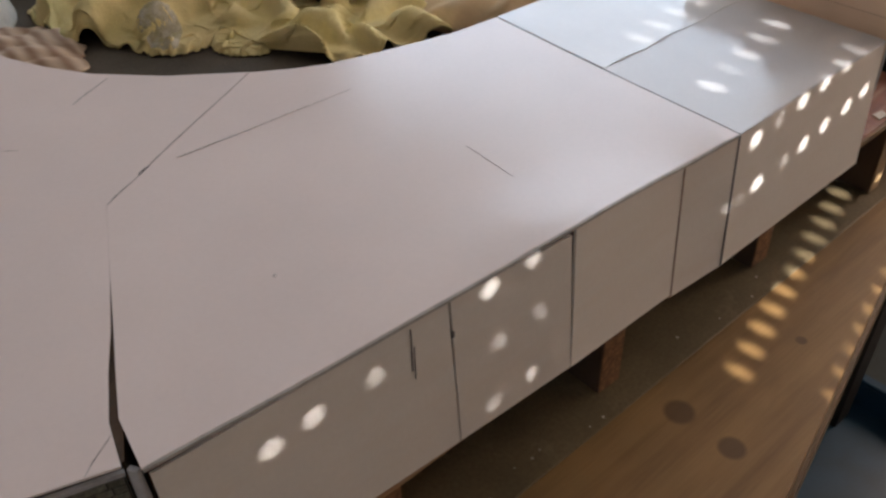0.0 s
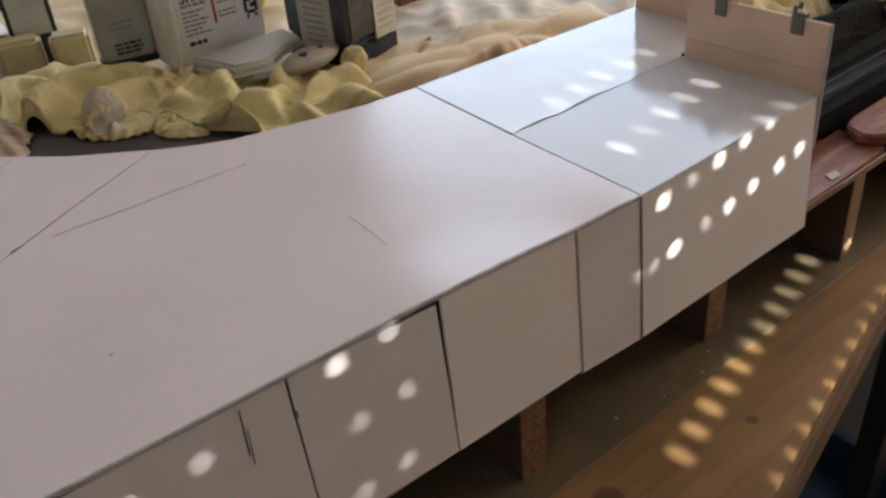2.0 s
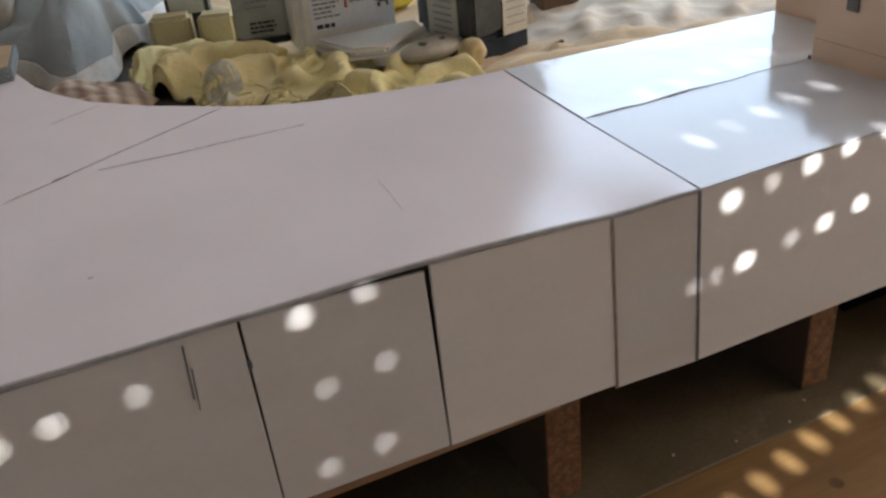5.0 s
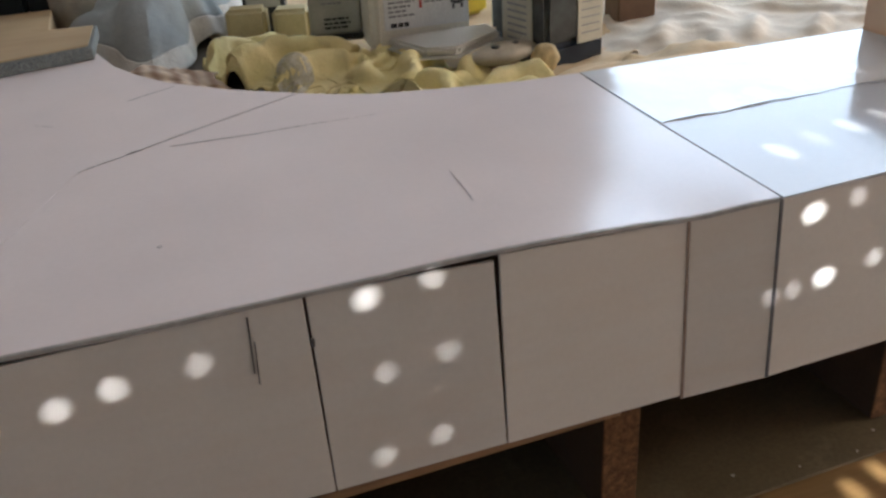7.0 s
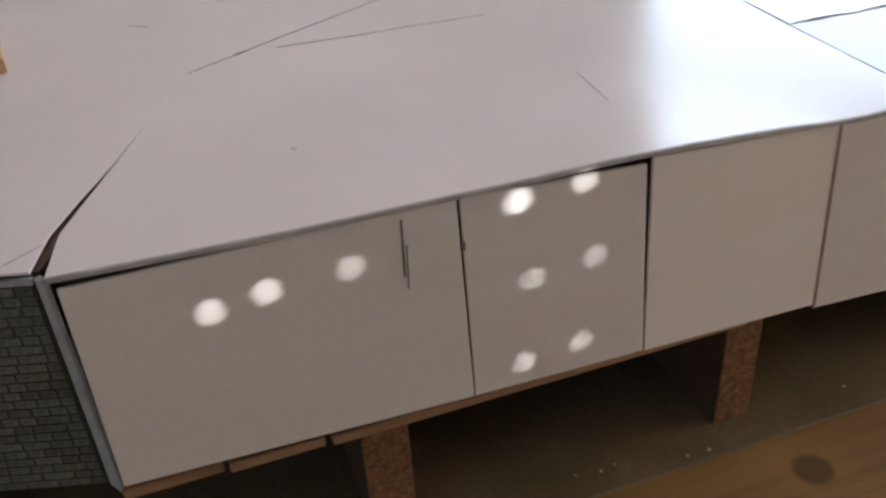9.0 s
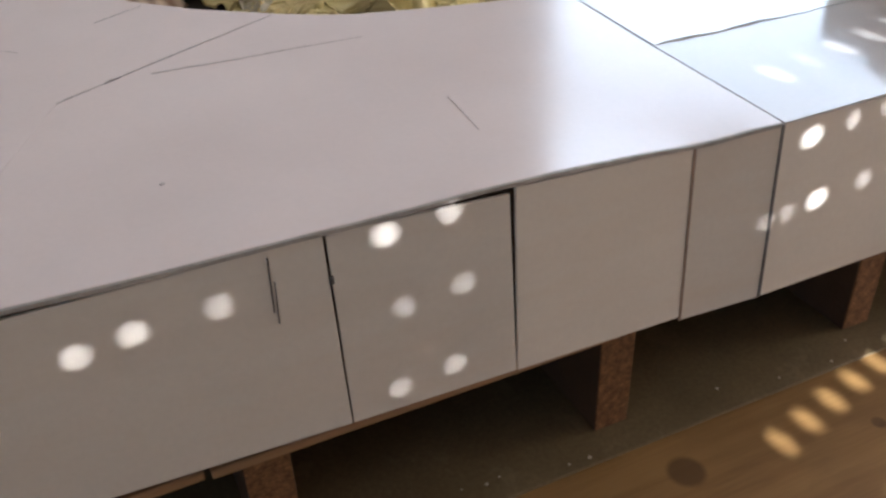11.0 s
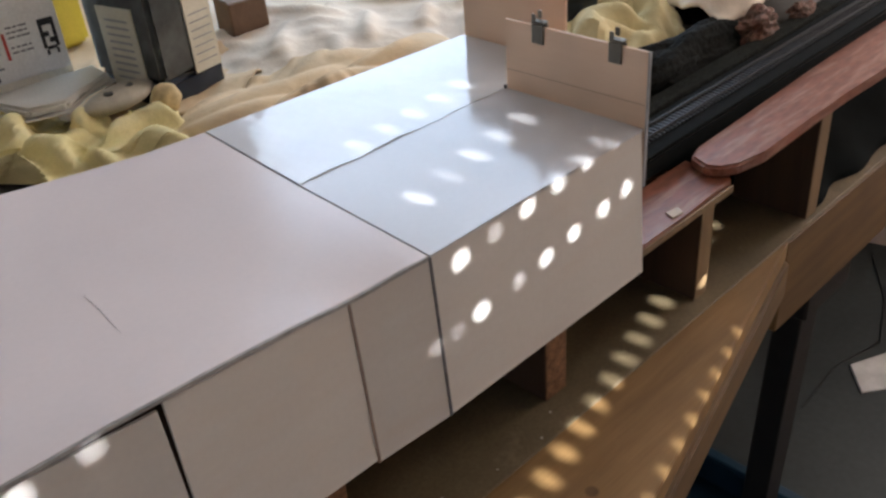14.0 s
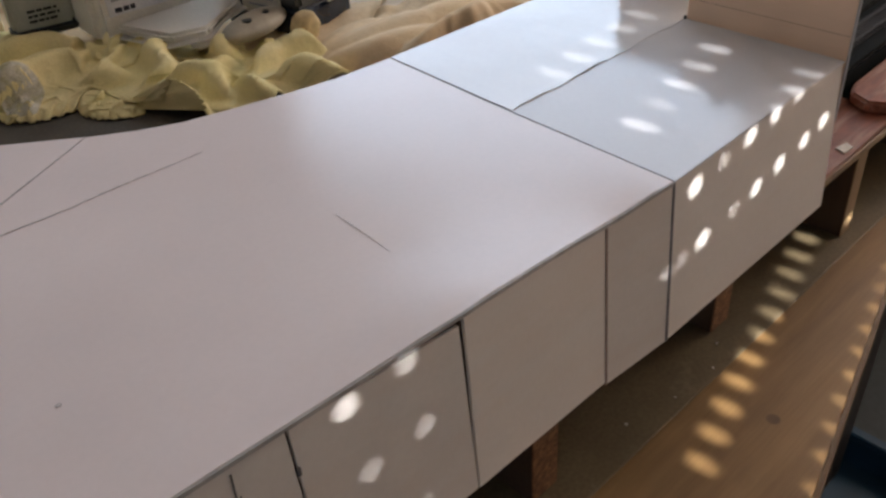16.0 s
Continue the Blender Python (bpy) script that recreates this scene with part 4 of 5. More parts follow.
def settled_cloth(outline, centre, z0, size, slack, seed, steps=260, stiff=0.25, heap=0.02, wave=16.0, mound=0.0, passes=2, low=0.0, crease=0.0, across=None):
    """A cloth with more fabric than its plan outline: it buckles into folds under its own weight on the board."""
    ang = sorted((math.atan2(p[1] - centre[1], p[0] - centre[0]), math.hypot(p[0] - centre[0], p[1] - centre[1])) for p in outline)
    a_ = np.array([ang[-1][0] - math.tau] + [a for a, _ in ang] + [ang[0][0] + math.tau])
    r_ = np.array([ang[-1][1]] + [r for _, r in ang] + [ang[0][1]])
    g = np.linspace(-1, 1, size)
    S_, T_ = np.meshgrid(g, g, indexing="ij")
    X, Y = S_ * np.sqrt(1 - T_ ** 2 / 2), T_ * np.sqrt(1 - S_ ** 2 / 2)
    A, R = np.arctan2(Y, X), np.minimum(1, np.hypot(X, Y))
    RR = np.interp(A, a_, r_) * R
    home = np.stack((centre[0] + np.cos(A) * RR, centre[1] + np.sin(A) * RR, np.zeros_like(A)), -1)
    pos = home.copy()
    for i in range(size):
        for k in range(size):
            q = Vector((home[i, k, 0], home[i, k, 1], seed))
            pos[i, k, 2] = heap * (0.6 + noise.noise(q * wave) + 0.5 * noise.noise(q * wave * 2.3 + Vector((4, 1, 0))))
            w = noise.noise_vector(q * wave * 1.3 + Vector((7, 2, 1))) * 0.008
            pos[i, k, 0] += w.x
            pos[i, k, 1] += w.y
    pairs = []
    for di, dk, soft_ in ((1, 0, 1.0), (0, 1, 1.0), (1, 1, 0.6), (1, -1, 0.6), (2, 0, stiff), (0, 2, stiff), (4, 0, stiff * 0.5), (0, 4, stiff * 0.5)):
        a = (slice(0, size - di), slice(max(0, -dk), size - max(0, dk)))
        b = (slice(di, size), slice(max(0, dk), size + min(0, dk)))
        more = slack if across is None or dk == 0 else (across if di == 0 else (slack + across) / 2)
        rest = np.linalg.norm(home[b] - home[a], axis=-1) * (more if soft_ > 0.5 and abs(di) < 2 and abs(dk) < 2 else more * 0.97)
        pairs.append((a, b, np.maximum(rest, 1e-4), soft_))
    under = np.array([[mound * max(0.0, 1 - R[i, k] ** 5) * min(1.2, max(0.2, 0.75 + 0.9 * noise.noise(Vector((home[i, k, 0] * 9, home[i, k, 1] * 9, seed + 3))))) for k in range(size)] for i in range(size)])
    vel = np.zeros_like(pos)
    pos[..., 2] += under
    rim = np.clip((R - 0.9) / 0.1, 0, 1)[..., None]
    hold = 0.03 + 0.12 * rim
    for step in range(steps):
        vel[..., 2] -= 0.00012
        new_ = pos + vel
        for a, b, rest, soft_ in pairs:
            d = new_[b] - new_[a]
            ln = np.maximum(np.linalg.norm(d, axis=-1), 1e-5)
            c = (0.22 * soft_ * (ln - rest) / ln)[..., None] * d
            new_[a] += c
            new_[b] -= c
        new_[..., :2] += (home[..., :2] - new_[..., :2]) * hold
        new_[..., 2] -= (new_[..., 2] - under) * low * rim[..., 0]
        new_[..., 2] = np.clip(new_[..., 2], under, 0.085)
        vel = (new_ - pos) * 0.82
        pos = new_
    for _ in range(passes):
        pos[1:-1, 1:-1] = 0.5 * pos[1:-1, 1:-1] + 0.125 * (pos[:-2, 1:-1] + pos[2:, 1:-1] + pos[1:-1, :-2] + pos[1:-1, 2:])
    for i in range(size):
        for k in range(size):
            q = Vector((home[i, k, 0], home[i, k, 1], seed)) * slack
            w = noise.noise_vector(q * 14.0) * 0.35
            r = 1 - 2 * abs(noise.noise(q * 26.0 + w)) + 0.5 * (1 - 2 * abs(noise.noise(q * 55.0 - w)))
            pos[i, k, 2] = max(pos[i, k, 2] + crease * (r - 0.8), 0.0)
    bm = bmesh.new()
    vs = [[bm.verts.new((pos[i, k, 0], pos[i, k, 1], z0 + 0.0022 + pos[i, k, 2])) for k in range(size)] for i in range(size)]
    for i in range(size - 1):
        for k in range(size - 1):
            bm.faces.new((vs[i][k], vs[i + 1][k], vs[i + 1][k + 1], vs[i][k + 1]))
    return bm


def fabric(name, material, outline, centre, z0, label, **kw):
    ob = part(name, settled_cloth(outline, centre, z0, **kw), material, None, smooth=True)
    s = ob.modifiers.new("thickness", "SOLIDIFY")
    s.thickness, s.offset = 0.0016, -1
    return tagged(ob, label, "cloth")


def cloth(name, mats, outline, centre, z0, height, seed, label, hem=None, **kw):
    ob = part(name, cloth_grid(outline, centre, z0, height, seed, **kw), mats, None, smooth=True)
    s = ob.modifiers.new("thickness", "SOLIDIFY")
    s.thickness, s.offset = 0.0018, -1
    tagged(ob, label, "cloth")
    return ob


yellow = fabric("yellow_shirt", M_yellow, [(-.268, .91), (-.278, .81), (-.245, .74), (-.225, .71), (-.145, .645), (-.095, .575), (-.075, .51), (-.049, .490), (.015, .480), (.09, .462), (.13, .49), (.10, .58), (.03, .66), (-.08, .79), (-.17, .94)],
                (-.12, .66), -0.1, "crumpled yellow cotton shirt with faded white print", size=104, slack=1.38, across=1.55, seed=5.1, heap=0.038, wave=15.0, stiff=0.7, mound=0.026, passes=2, low=0.03, crease=0.0018)
fabric("yellow_sheet", M_beige, [(-.24, 1.0), (-.13, .84), (-.02, .72), (.10, .60), (.16, .56), (.26, .60), (.33, .75), (.35, 1.0), (.30, 1.32), (-.1, 1.36), (-.22, 1.2)],
       (.07, .95), -0.1, "rumpled yellowish sheet spread under the bottles", size=60, slack=1.10, seed=8.1, heap=0.014, wave=8.0, stiff=0.6, passes=3, crease=0.0012)
cloth("beige_cloth", M_beige, [(.055, .50), (.10, .452), (.20, .425), (.30, .418), (.40, .408), (.47, .395), (.50, .44), (.40, .54), (.29, .58), (.2, .565), (.10, .55)],
      (.26, .49), -0.1, 0.056, 7.1, "rumpled beige cotton cloth along the sheet's back edge", fold=12.0, stretch=(0.35, 1.2), turn=0.12, edge=8.0, ridge=0.55)
fabric("cream_cloth", M_white_cloth, [(.235, .63), (.30, .55), (.40, .50), (.50, .43), (.57, .41), (.78, .47), (.95, .7), (.95, 1.1), (.70, 1.25), (.42, 1.15), (.34, .85)],
       (.58, .76), -0.1, "crumpled cream sheet in bright window light", size=100, slack=1.13, seed=4.4, heap=0.030, wave=7.0, stiff=0.6, mound=0.02, passes=3, low=0.02, crease=0.0014)
cloth("yellow_rag", M_rag, [(.50, .265), (.54, .226), (.62, .228), (.70, .245), (.76, .30), (.78, .37), (.70, .42), (.59, .37)], (.63, .31), -0.1, 0.075, 1.2, "small yellow rag behind the end panel", fold=16.0, edge=5.0, rings=20, sides=80)
cloth("white_bag", M_white_cloth, [(.69, .185), (.73, .165), (.80, .185), (.90, .165), (.98, .23), (.96, .33), (.86, .36), (.75, .31)], (.83, .25), -0.07, 0.085, 8.2, "crumpled pale bag on the dark foam hill", fold=12.0, edge=4.0, rings=24, sides=90)
cloth("striped_cloth", M_stripe, [(-.385, .745), (-.35, .705), (-.303, .675), (-.275, .72), (-.27, .79), (-.31, .87), (-.37, .90), (-.41, .84)], (-.335, .78), -0.1, 0.034, 3.4, "folded brown and cream striped cloth", fold=15.0, stretch=(1.6, 0.5), turn=0.9, rings=24, sides=90)
shirt_line = [(-.425, .94), (-.40, .90), (-.35, .845), (-.31, .87), (-.275, .97), (-.22, 1.12), (-.15, 1.33), (-.25, 1.39), (-.40, 1.37), (-.44, 1.15)]
shirt = thing("blue_grey_shirt", (-.32, 1.1, -0.1), "heaped blue-grey shirt with a pale stitched hem", "cloth")
b1 = part("body", cloth_grid(shirt_line, (-.32, 1.12), -0.098, 0.15, 6.6, fold=7.5, edge=3.0, ridge=0.32, outer=0.905, rings=36), M_blue_cloth, shirt, smooth=True)
b2 = part("hem", cloth_grid(shirt_line, (-.32, 1.12), -0.0965, 0.15, 6.6, fold=7.5, edge=3.0, ridge=0.32, inner=0.90, outer=1.0, rings=10), M_hem, shirt, "pale stitched hem", True)
for o in (b1, b2):
    s = o.modifiers.new("thickness", "SOLIDIFY")
    s.thickness, s.offset = 0.002, -1


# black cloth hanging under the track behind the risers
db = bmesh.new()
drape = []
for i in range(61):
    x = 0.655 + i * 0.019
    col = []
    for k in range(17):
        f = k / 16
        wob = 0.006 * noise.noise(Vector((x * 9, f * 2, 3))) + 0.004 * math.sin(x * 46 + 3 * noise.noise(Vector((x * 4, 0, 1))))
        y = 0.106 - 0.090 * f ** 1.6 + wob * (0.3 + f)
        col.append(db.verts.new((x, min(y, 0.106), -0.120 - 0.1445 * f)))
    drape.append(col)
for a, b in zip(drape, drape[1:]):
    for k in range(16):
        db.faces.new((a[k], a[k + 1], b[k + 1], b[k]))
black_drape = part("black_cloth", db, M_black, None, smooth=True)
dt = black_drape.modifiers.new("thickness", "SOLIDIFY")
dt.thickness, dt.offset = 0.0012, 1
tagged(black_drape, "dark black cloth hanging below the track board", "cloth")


# ---------------------------------------------------------------- bottles and clutter behind the base
def placed(x, y, z, deg):
    return Matrix.Translation((x, y, z)) @ Matrix.Rotation(radians(deg), 4, "Z")


def bars(parent, m, x0, x1, z, h, y, material, ragged=0.0, rng_=random.Random(2)):
    x = x0
    bms = []
    while x < x1 - 0.002:
        w = min(x1 - x, rng_.uniform(0.004, 0.010))
        bms.append(bm_box((x, y - .0004, z), (x + w, y - .0001, z + h * rng_.uniform(1 - ragged, 1)), m=m))
        x += w + rng_.uniform(0.0012, 0.002)
    return part("print_line", bm_join(*bms), material, parent)


# white canister with a paper label
cm = placed(0.004, 0.728, -0.082, -4)
can = thing("plastic_canister", (0.004, 0.77, -0.082), "milky white plastic canister with a printed paper label", "canister")
part("body", bm_box((-0.070, 0.0, 0.0), (0.070, 0.085, 0.185), 0.012, 3, cm), M_jerry, can, smooth=True)
part("neck", bm_tube([cm @ Vector((0.03, 0.042, 0.184)), cm @ Vector((0.03, 0.042, 0.21))], 0.018, 16), M_jerry, can)
part("cap", bm_tube([cm @ Vector((0.03, 0.042, 0.205)), cm @ Vector((0.03, 0.042, 0.228))], 0.021, 18), M_label, can, "white screw cap")
part("handle", bm_tube([cm @ Vector((-0.055, 0.042, 0.182)), cm @ Vector((-0.05, 0.042, 0.208)), cm @ Vector((-0.015, 0.042, 0.212)), cm @ Vector((-0.002, 0.042, 0.183))], 0.008, 10), M_jerry, can)
lab = part("label", bm_box((-0.052, -0.0012, 0.036), (0.066, 0.0012, 0.150), 0.0004, 1, cm), M_label, can, "white paper label with print")
tx = cm @ Matrix.Translation((-0.046, -0.0016, 0.097)) @ Matrix.Rotation(radians(90), 4, "X")
part("lettering", text_bm("SR", 0.020, tx), M_ink, lab)
part("lettering", text_bm("24", 0.014, tx @ Matrix.Translation((0.026, 0.0, 0))), M_ink_grey, lab)
for i, z in enumerate((0.091, 0.083, 0.077, 0.071, 0.065, 0.059, 0.053)):
    bars(lab, cm, -0.046, -0.010 - 0.006 * (i % 3), z, 0.0026 if i else 0.0035, -0.0013, M_ink_grey)
for i, z in enumerate((0.098, 0.092, 0.086, 0.074, 0.068)):
    bars(lab, cm, 0.004, 0.032 - 0.004 * (i % 2), z, 0.0024, -0.0013, M_ink_grey)
bars(lab, cm, -0.044, -0.016, 0.0395, 0.0055, -0.0013, M_ink)
part("red_bar", bm_box((-0.003, -0.0018, 0.062), (0.0005, -0.0012, 0.094), m=cm), M_ink_red, lab, "red printed bar")
logo = bm_join(*[bm_box((0.041 + dx, -0.0019, 0.056 + dz), (0.041 + dx + w, -0.0012, 0.056 + dz + h), 0.0, 1, cm) for dx, dz, w, h in
                 ((0, 0.008, 0.004, 0.036), (0.015, 0.008, 0.004, 0.036), (0.004, 0.036, 0.011, 0.008), (0.004, 0.022, 0.006, 0.006), (0.009, 0.014, 0.006, 0.006), (0.004, 0.006, 0.011, 0.004), (0.002, 0.0, 0.003, 0.006), (0.014, 0.0, 0.003, 0.006))])
part("emblem", logo, M_ink, lab, "black block emblem")

# grey metal can
gm = placed(-0.098, 0.800, -0.068, -12)
gcan = thing("metal_can", (-0.098, 0.82, -0.068), "flat grey metal solvent can with a dark base", "can")
part("body", bm_box((-0.036, 0.0, 0.009), (0.036, 0.040, 0.16), 0.004, 2, gm), M_can, gcan, smooth=True)
part("base_rim", bm_box((-0.0372, -0.0012, 0.0), (0.0372, 0.0412, 0.0088), 0.002, 2, gm), M_can_dark, gcan, "dark base rim")
part("cap", bm_tube([gm @ Vector((0.02, 0.02, 0.159)), gm @ Vector((0.02, 0.02, 0.178))], 0.012, 14), M_can_dark, gcan)
for z, x1 in ((0.030, 0.018), (0.024, 0.020), (0.018, 0.016)):
    bars(gcan, gm, -0.016, x1, z, 0.0032, -0.0002, M_can_dark)
for z, x1 in ((0.060, 0.014), (0.052, 0.010)):
    bars(gcan, gm, -0.018, x1, z, 0.0022, -0.0002, M_ink_grey)

# darker tin behind it
dm = placed(-0.165, 0.99, -0.099, -15)
tin = thing("dark_tin", (-0.165, 1.0, -0.099), "dark brown tin standing among the cloths", "tin")
part("body", bm_box((-0.032, 0, 0), (0.032, 0.05, 0.14), 0.004, 2, dm), M_can_dark, tin, smooth=True)
part("label", bm_box((-0.026, -0.001, 0.05), (0.026, 0.001, 0.125), 0, 1, dm), M_can, tin, "olive paper label")

# sponge blocks
for x, y, w, h, d in ((-0.200, 0.955, 0.062, 0.046, -16), (-0.138, 0.925, 0.056, 0.044, -20)):
    sm = placed(x, y, -0.0995, d)
    tagged(part("sponge_block", bm_box((-w / 2, 0, 0), (w / 2, 0.04, h + 0.012), 0.006, 3, sm), M_sponge, None, smooth=True), "yellowish sponge block behind the yellow shirt", "sponge", "sponge blocks")

# dark square bottle with two labels
bmx = placed(0.127, 0.600, -0.0995, 13)
bottle = thing("dark_bottle", (0.16, 0.66, -0.0995), "square dark plastic bottle with cream paper labels", "bottle")
S, SD = 0.100, 0.125
part("base", bm_box((0, 0, 0), (S, SD, 0.036), 0.006, 3, bmx), M_navy, bottle, "navy lower part", True)
part("body", bm_box((0.001, 0.001, 0.0362), (S - .001, SD - .001, 0.16), 0.006, 3, bmx), M_smoke, bottle, smooth=True)
part("cap", bm_tube([bmx @ Vector((S / 2, SD / 2, 0.158)), bmx @ Vector((S / 2, SD / 2, 0.19))], 0.018, 18), M_navy, bottle)
label_a = part("label", bm_box((0.052, -0.0012, 0.032), (0.094, 0.0012, 0.135), 0, 1, bmx), M_label_old, bottle, "cream paper label")
label_b = part("label", bm_box((-0.0012, 0.030, 0.026), (0.0012, 0.092, 0.125), 0, 1, bmx), M_label_old, bottle, "cream paper label with lines")
for i in range(9):
    part("print_line", bm_box((-0.0018, 0.040, 0.036 + i * 0.009), (-0.0012, 0.080, 0.0385 + i * 0.009), 0, 1, bmx), M_ink_grey, label_b)
for i in range(7):
    part("print_line", bm_box((0.057, -0.0018, 0.044 + i * 0.010), (0.089, -0.0012, 0.0455 + i * 0.010), 0, 1, bmx), M_ink_grey, label_a)

xm = placed(0.315, 0.742, -0.0995, -10)
blk = thing("brown_block", (0.345, 0.76, -0.0995), "brown wooden block with a thin base board", "block")
part("block", bm_box((0.0, 0.0, 0.008), (0.058, 0.06, 0.060), 0.002, 1, xm), M_brown_box, blk)
part("foot", bm_box((-0.006, -0.008, 0.0), (0.068, 0.07, 0.0078), 0.001, 1, xm), M_brown_box, blk)

ym = placed(0.150, 0.93, -0.0995, 5)
yb = thing("yellow_bottle", (0.150, 0.95, -0.0995), "bright yellow plastic bottle between the canisters", "bottle")
part("body", bm_box((-0.04, 0, 0), (0.04, 0.06, 0.15), 0.012, 3, ym), M_yellow_bottle, yb, smooth=True)
part("cap", bm_tube([ym @ Vector((0, 0.03, 0.149)), ym @ Vector((0, 0.03, 0.175))], 0.015, 14), M_yellow_bottle, yb)

nm = placed(0.585, 0.375, -0.0995, -38)
nbox = thing("navy_box", (0.60, 0.38, -0.0995), "small dark navy box behind the plywood end panel", "box")
part("body", bm_box((0.0, 0.0, 0.0), (0.062, 0.05, 0.052), 0.002, 2, nm), M_navy, nbox)
part("lid", bm_box((-0.002, -0.002, 0.0525), (0.064, 0.052, 0.062), 0.002, 2, nm), M_navy, nbox)

# clear blister tray, beige tool, cork
tr = thing("clear_tray", (0.03, 0.67, -0.0995), "clear plastic blister tray lying on the cloth", "tray")
tp = [(-0.052, 0.716), (-0.026, 0.636), (0.016, 0.622), (0.050, 0.652), (0.092, 0.668), (0.094, 0.715)]
part("tray", bm_prism(tp, -0.062, -0.050, 0.004, 2), M_tray, tr, smooth=True)
tc_ = Vector((0.030, 0.660))
part("rim", bm_prism([tuple(tc_ + (Vector(p) - tc_) * 1.09) for p in tp], -0.0645, -0.0625, 0.0006), M_tray, tr)
tool = thing("beige_tool", (0.10, 0.615, -0.08), "beige rounded plastic tool handle with two holes", "tool")
tb = bmesh.new()
bmesh.ops.create_uvsphere(tb, u_segments=24, v_segments=14, radius=1.0)
for v in tb.verts:
    v.co = Vector((v.co.x * 0.052, v.co.y * 0.024, v.co.z * 0.014))
tmx = placed(0.078, 0.625, -0.068, 14)
tb.transform(tmx)
part("handle", tb, M_tool, tool, smooth=True)
for dx in (-0.018, 0.012):
    part("hole", bm_tube([tmx @ Vector((dx, -0.006, 0.0075)), tmx @ Vector((dx, -0.006, 0.0132))], 0.006, 12), M_can_dark, tool, "dark recessed hole")
tagged(part("cork", bm_lump((0.106, 0.562, -0.064), 0.020, (0.9, 0.7, 1.0), 2.0, 0.15, 3, -0.0995), M_cork, None, smooth=True), "pale cork lump on the beige cloth", "cork")

# faded white print and the dark folds of the yellow shirt
def draped(x, y):
    hit, loc, nor, _ = yellow.ray_cast(Vector((x, y, 0.3)), Vector((0, 0, -1)))
    return loc if hit else None


bpy.context.view_layer.update()
pb = bmesh.new()
rings_ = []
for i in range(7):
    ring = []
    for k in range(26):
        a = k * math.tau / 26
        r = i / 6 * (1 + 0.12 * math.sin(3 * a + 1))
        x, y = -0.186 + 0.024 * r * math.cos(a), 0.690 + 0.030 * r * math.sin(a)
        q = draped(x, y)
        ring.append(pb.verts.new((x, y, (q.z if q else -0.2) + 0.0012)))
    rings_.append(ring)
for a, b in zip(rings_, rings_[1:]):
    for k in range(26):
        if min(v.co.z for v in (a[k], a[(k + 1) % 26], b[(k + 1) % 26], b[k])) > -0.15:
            pb.faces.new((a[k], a[(k + 1) % 26], b[(k + 1) % 26], b[k]))
bmesh.ops.delete(pb, geom=[v for v in pb.verts if not v.link_faces], context="VERTS")
part("faded_print", pb, M_patch, yellow, "faded white round print", True)

# speckled board and tan card on the left sheet, clutter beyond
sb = thing("speckled_board", (-0.65, 0.75, 0.0), "tan-topped board with a speckled grey edge", "board")
sp = [(-1.05, 0.47), (-0.508, 0.594), (-0.413, 0.616), (-0.405, 0.72), (-1.05, 0.80)]
part("slab", bm_prism(sp, 0.0006, 0.0145, 0.001), M_speck, sb)
part("top", bm_prism([(-1.04, 0.475), (-0.508, 0.598), (-0.417, 0.620), (-0.409, 0.716), (-1.04, 0.795)], 0.0147, 0.0160), M_board_top, sb, "tan wooden top")
tagged(part("tan_block", bm_prism([(-0.563, 0.342), (-0.578, 0.452), (-0.70, 0.44), (-0.70, 0.33)], 0.0008, 0.012, 0.001), M_tan, None), "flat tan cardboard box on the white sheet", "box")
tagged(part("wooden_plank", bm_box((-1.0, 0.92, -0.0995), (-0.47, 1.06, -0.025), 0.002), M_board_top, None), "pale wooden plank lying behind the shirt", "plank")
# Rows of dark cells stand in for a keyboard-like, greenish machine.
machine_stand_in = thing("machine_stand_in", (-0.73, 1.19, -0.0995), "dark block of cells standing in for a greenish machine behind the plank", "tray")
for i in range(10):
    for j in range(3):
        x, y = -1.0 + i * .055, 1.12 + j * .05
        part("cell", bm_box((x, y, -0.0995), (x + .052, y + .047, 0.030 + 0.02 * ((i + j) % 2)), 0.006, 2), M_can_dark, machine_stand_in)
# Plain yellow cylinder put in place of the yellow glints at back left.
tagged(part("yellow_cup", bm_tube([(-0.50, 1.33, -0.0995), (-0.50, 1.33, 0.06)], 0.035, 20), M_yellow_bottle, None), "yellow cylinder standing in for yellow glints behind the dark cells", "cup")
tagged(part("grey_pad", bm_lump((-0.435, 1.08, -0.01), 0.062, (0.6, 0.6, 2.0), 4.0, 0.2, 3, -0.0995), M_tool, None, smooth=True), "grey rounded padded sleeve beside the shirt", "pad")

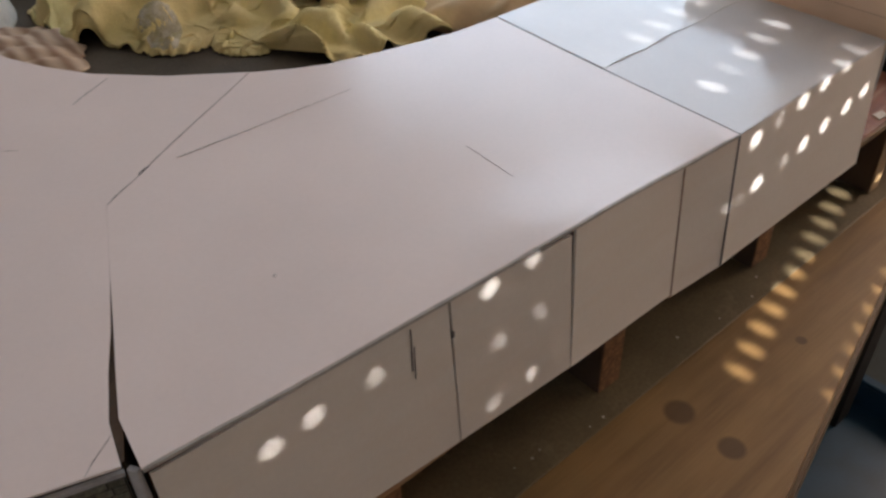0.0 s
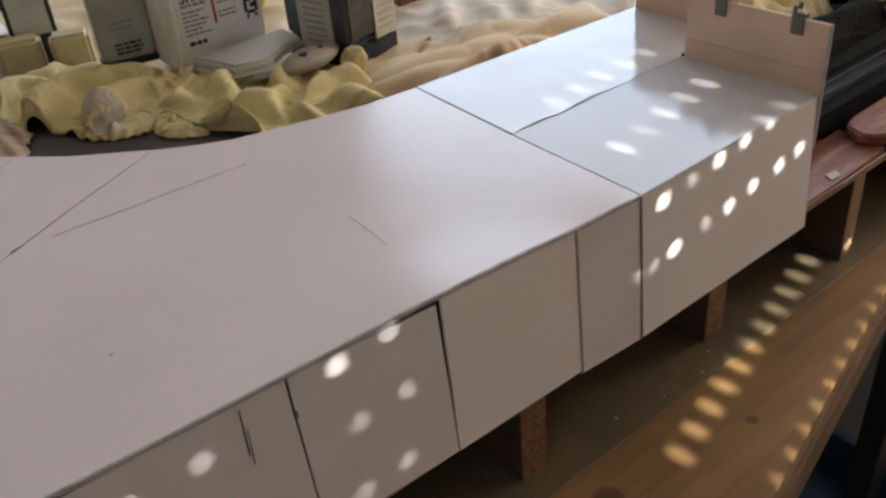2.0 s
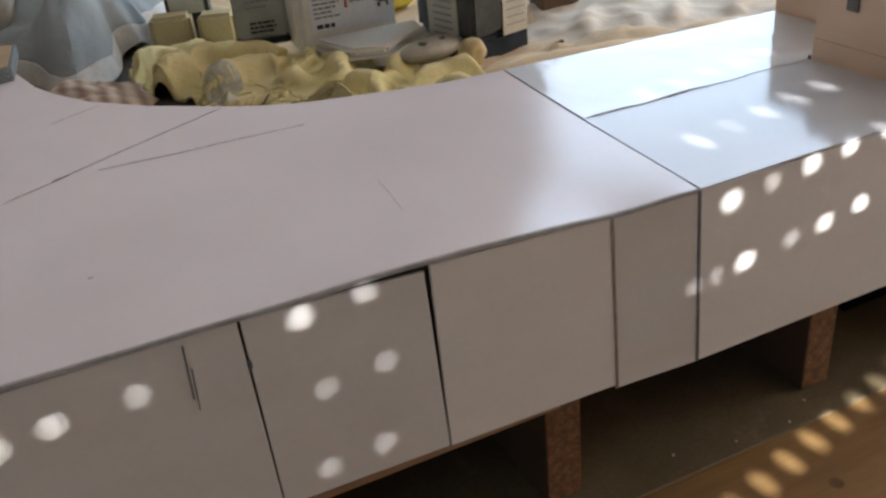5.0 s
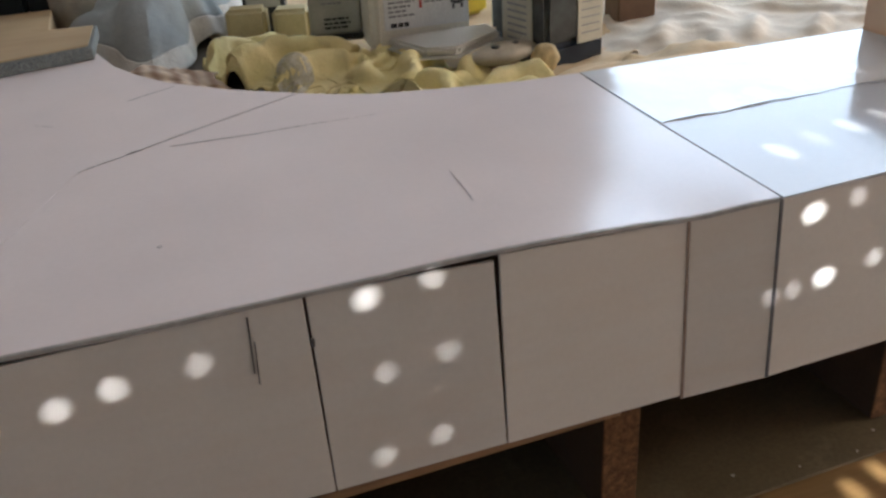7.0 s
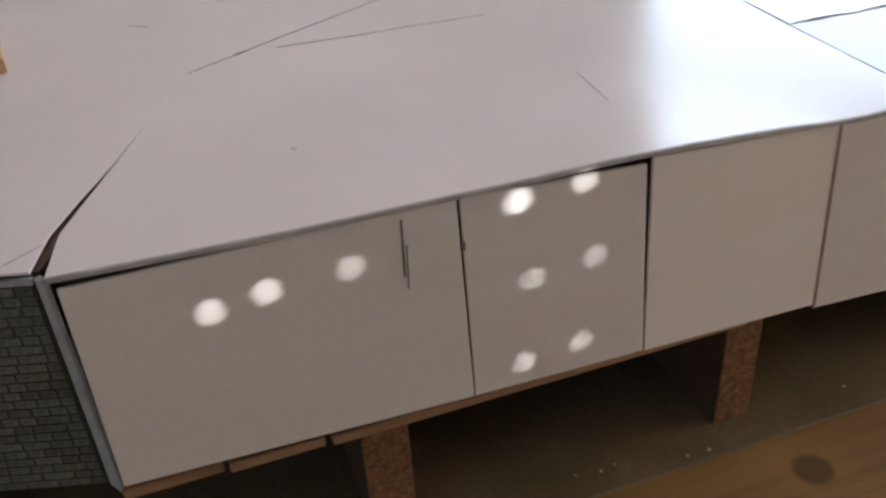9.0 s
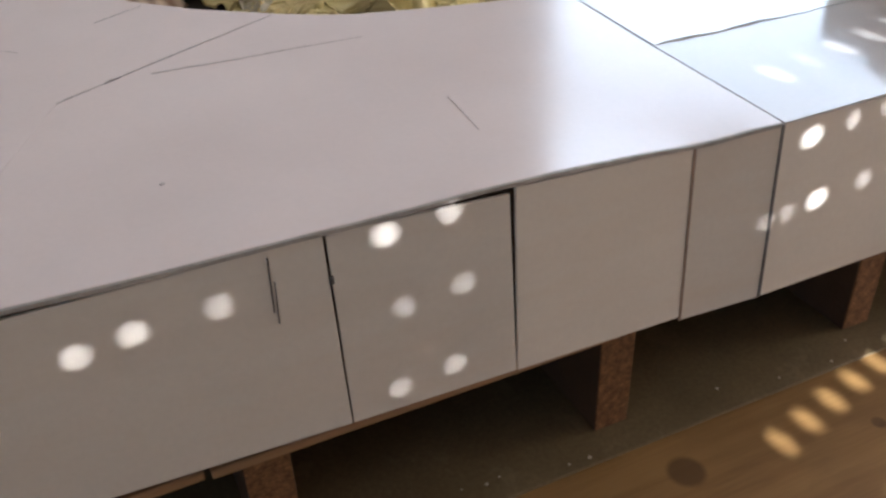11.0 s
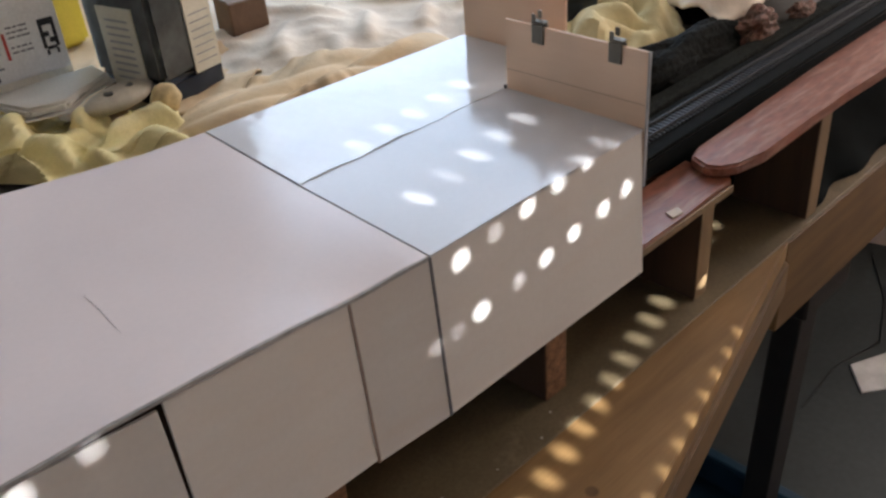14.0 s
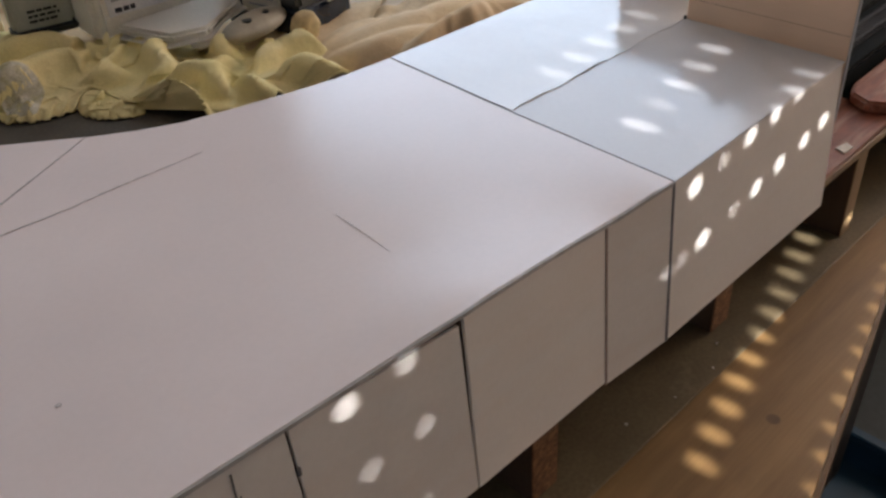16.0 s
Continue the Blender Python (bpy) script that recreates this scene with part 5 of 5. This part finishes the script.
# floor-level things
crate = thing("blue_crate", (0.75, 0.1, FLOOR), "dark blue plastic crate under the bench", "crate")
cx0, cx1, cy0, cy1 = 0.40, 0.90, -0.12, 0.30
for a, b in (((cx0, cy0), (cx1, cy0 + .012)), ((cx0, cy1 - .012), (cx1, cy1)), ((cx0, cy0 + .0125), (cx0 + .012, cy1 - .0125)), ((cx1 - .012, cy0 + .0125), (cx1, cy1 - .0125))):
    part("side", bm_box((*a, FLOOR), (*b, FLOOR + 0.07), 0.003), M_blue_box, crate)
part("bottom", bm_box((cx0 + .0125, cy0 + .0125, FLOOR + .002), (cx1 - .0125, cy1 - .0125, FLOOR + .012)), M_blue_box, crate)
part("rim", bm_join(bm_box((cx0 - .01, cy0 - .01, FLOOR + .071), (cx1 + .01, cy0 + .014, FLOOR + .083), 0.003), bm_box((cx0 - .01, cy1 - .014, FLOOR + .071), (cx1 + .01, cy1 + .01, FLOOR + .083), 0.003), bm_box((cx0 - .01, cy0 + .0145, FLOOR + .071), (cx0 + .014, cy1 - .0145, FLOOR + .083), 0.003), bm_box((cx1 - .014, cy0 + .0145, FLOOR + .071), (cx1 + .01, cy1 - .0145, FLOOR + .083), 0.003)), M_blue_box, crate)
tagged(part("board_offcut", bm_prism([(1.345, 0.115), (1.42, 0.175), (1.75, 0.02), (1.66, -0.12)], FLOOR + .0005, FLOOR + 0.009, 0.002), M_white_paint, None), "white board offcut lying on the floor", "board")
tagged(part("cable", bm_tube([(1.9, 0.33, FLOOR + .004), (1.72, 0.22, FLOOR + .004), (1.55, 0.16, FLOOR + .004), (1.40, 0.20, FLOOR + .004), (1.22, 0.19, FLOOR + .004)], 0.002, 6), M_can_dark, None), "thin dark cable lying on the floor", "cable")

# ---------------------------------------------------------------- stones of the printed wall
rng = random.Random(11)
shapes = {}
for w in (0.006, 0.008, 0.010, 0.013, 0.016, 0.019):
    shapes[w] = mesh_of(bm_box((0, -0.0006, 0), (w - 0.0011, 0.0, 0.0053), 0.0), "stone", M_stone)
turn_b = math.atan2(BD.y, BD.x)
zrow = -0.152
while zrow < -0.0125:
    d = 0.0006
    w0 = rng.choice((0.006, 0.008, 0.010))
    while d < 0.155:
        w = w0 if d < 0.001 else rng.choice((0.010, 0.013, 0.016, 0.019))
        if d >= 0.0:
            o = new("stone", shapes[w])
            o.parent = stone_wall
            o.matrix_basis = Matrix.Translation(BR + BD * (d + w) + BN * 0.0002 + Vector((0, 0, zrow))) @ Matrix.Rotation(turn_b + math.pi, 4, "Z")
        d += w
    zrow += 0.0063
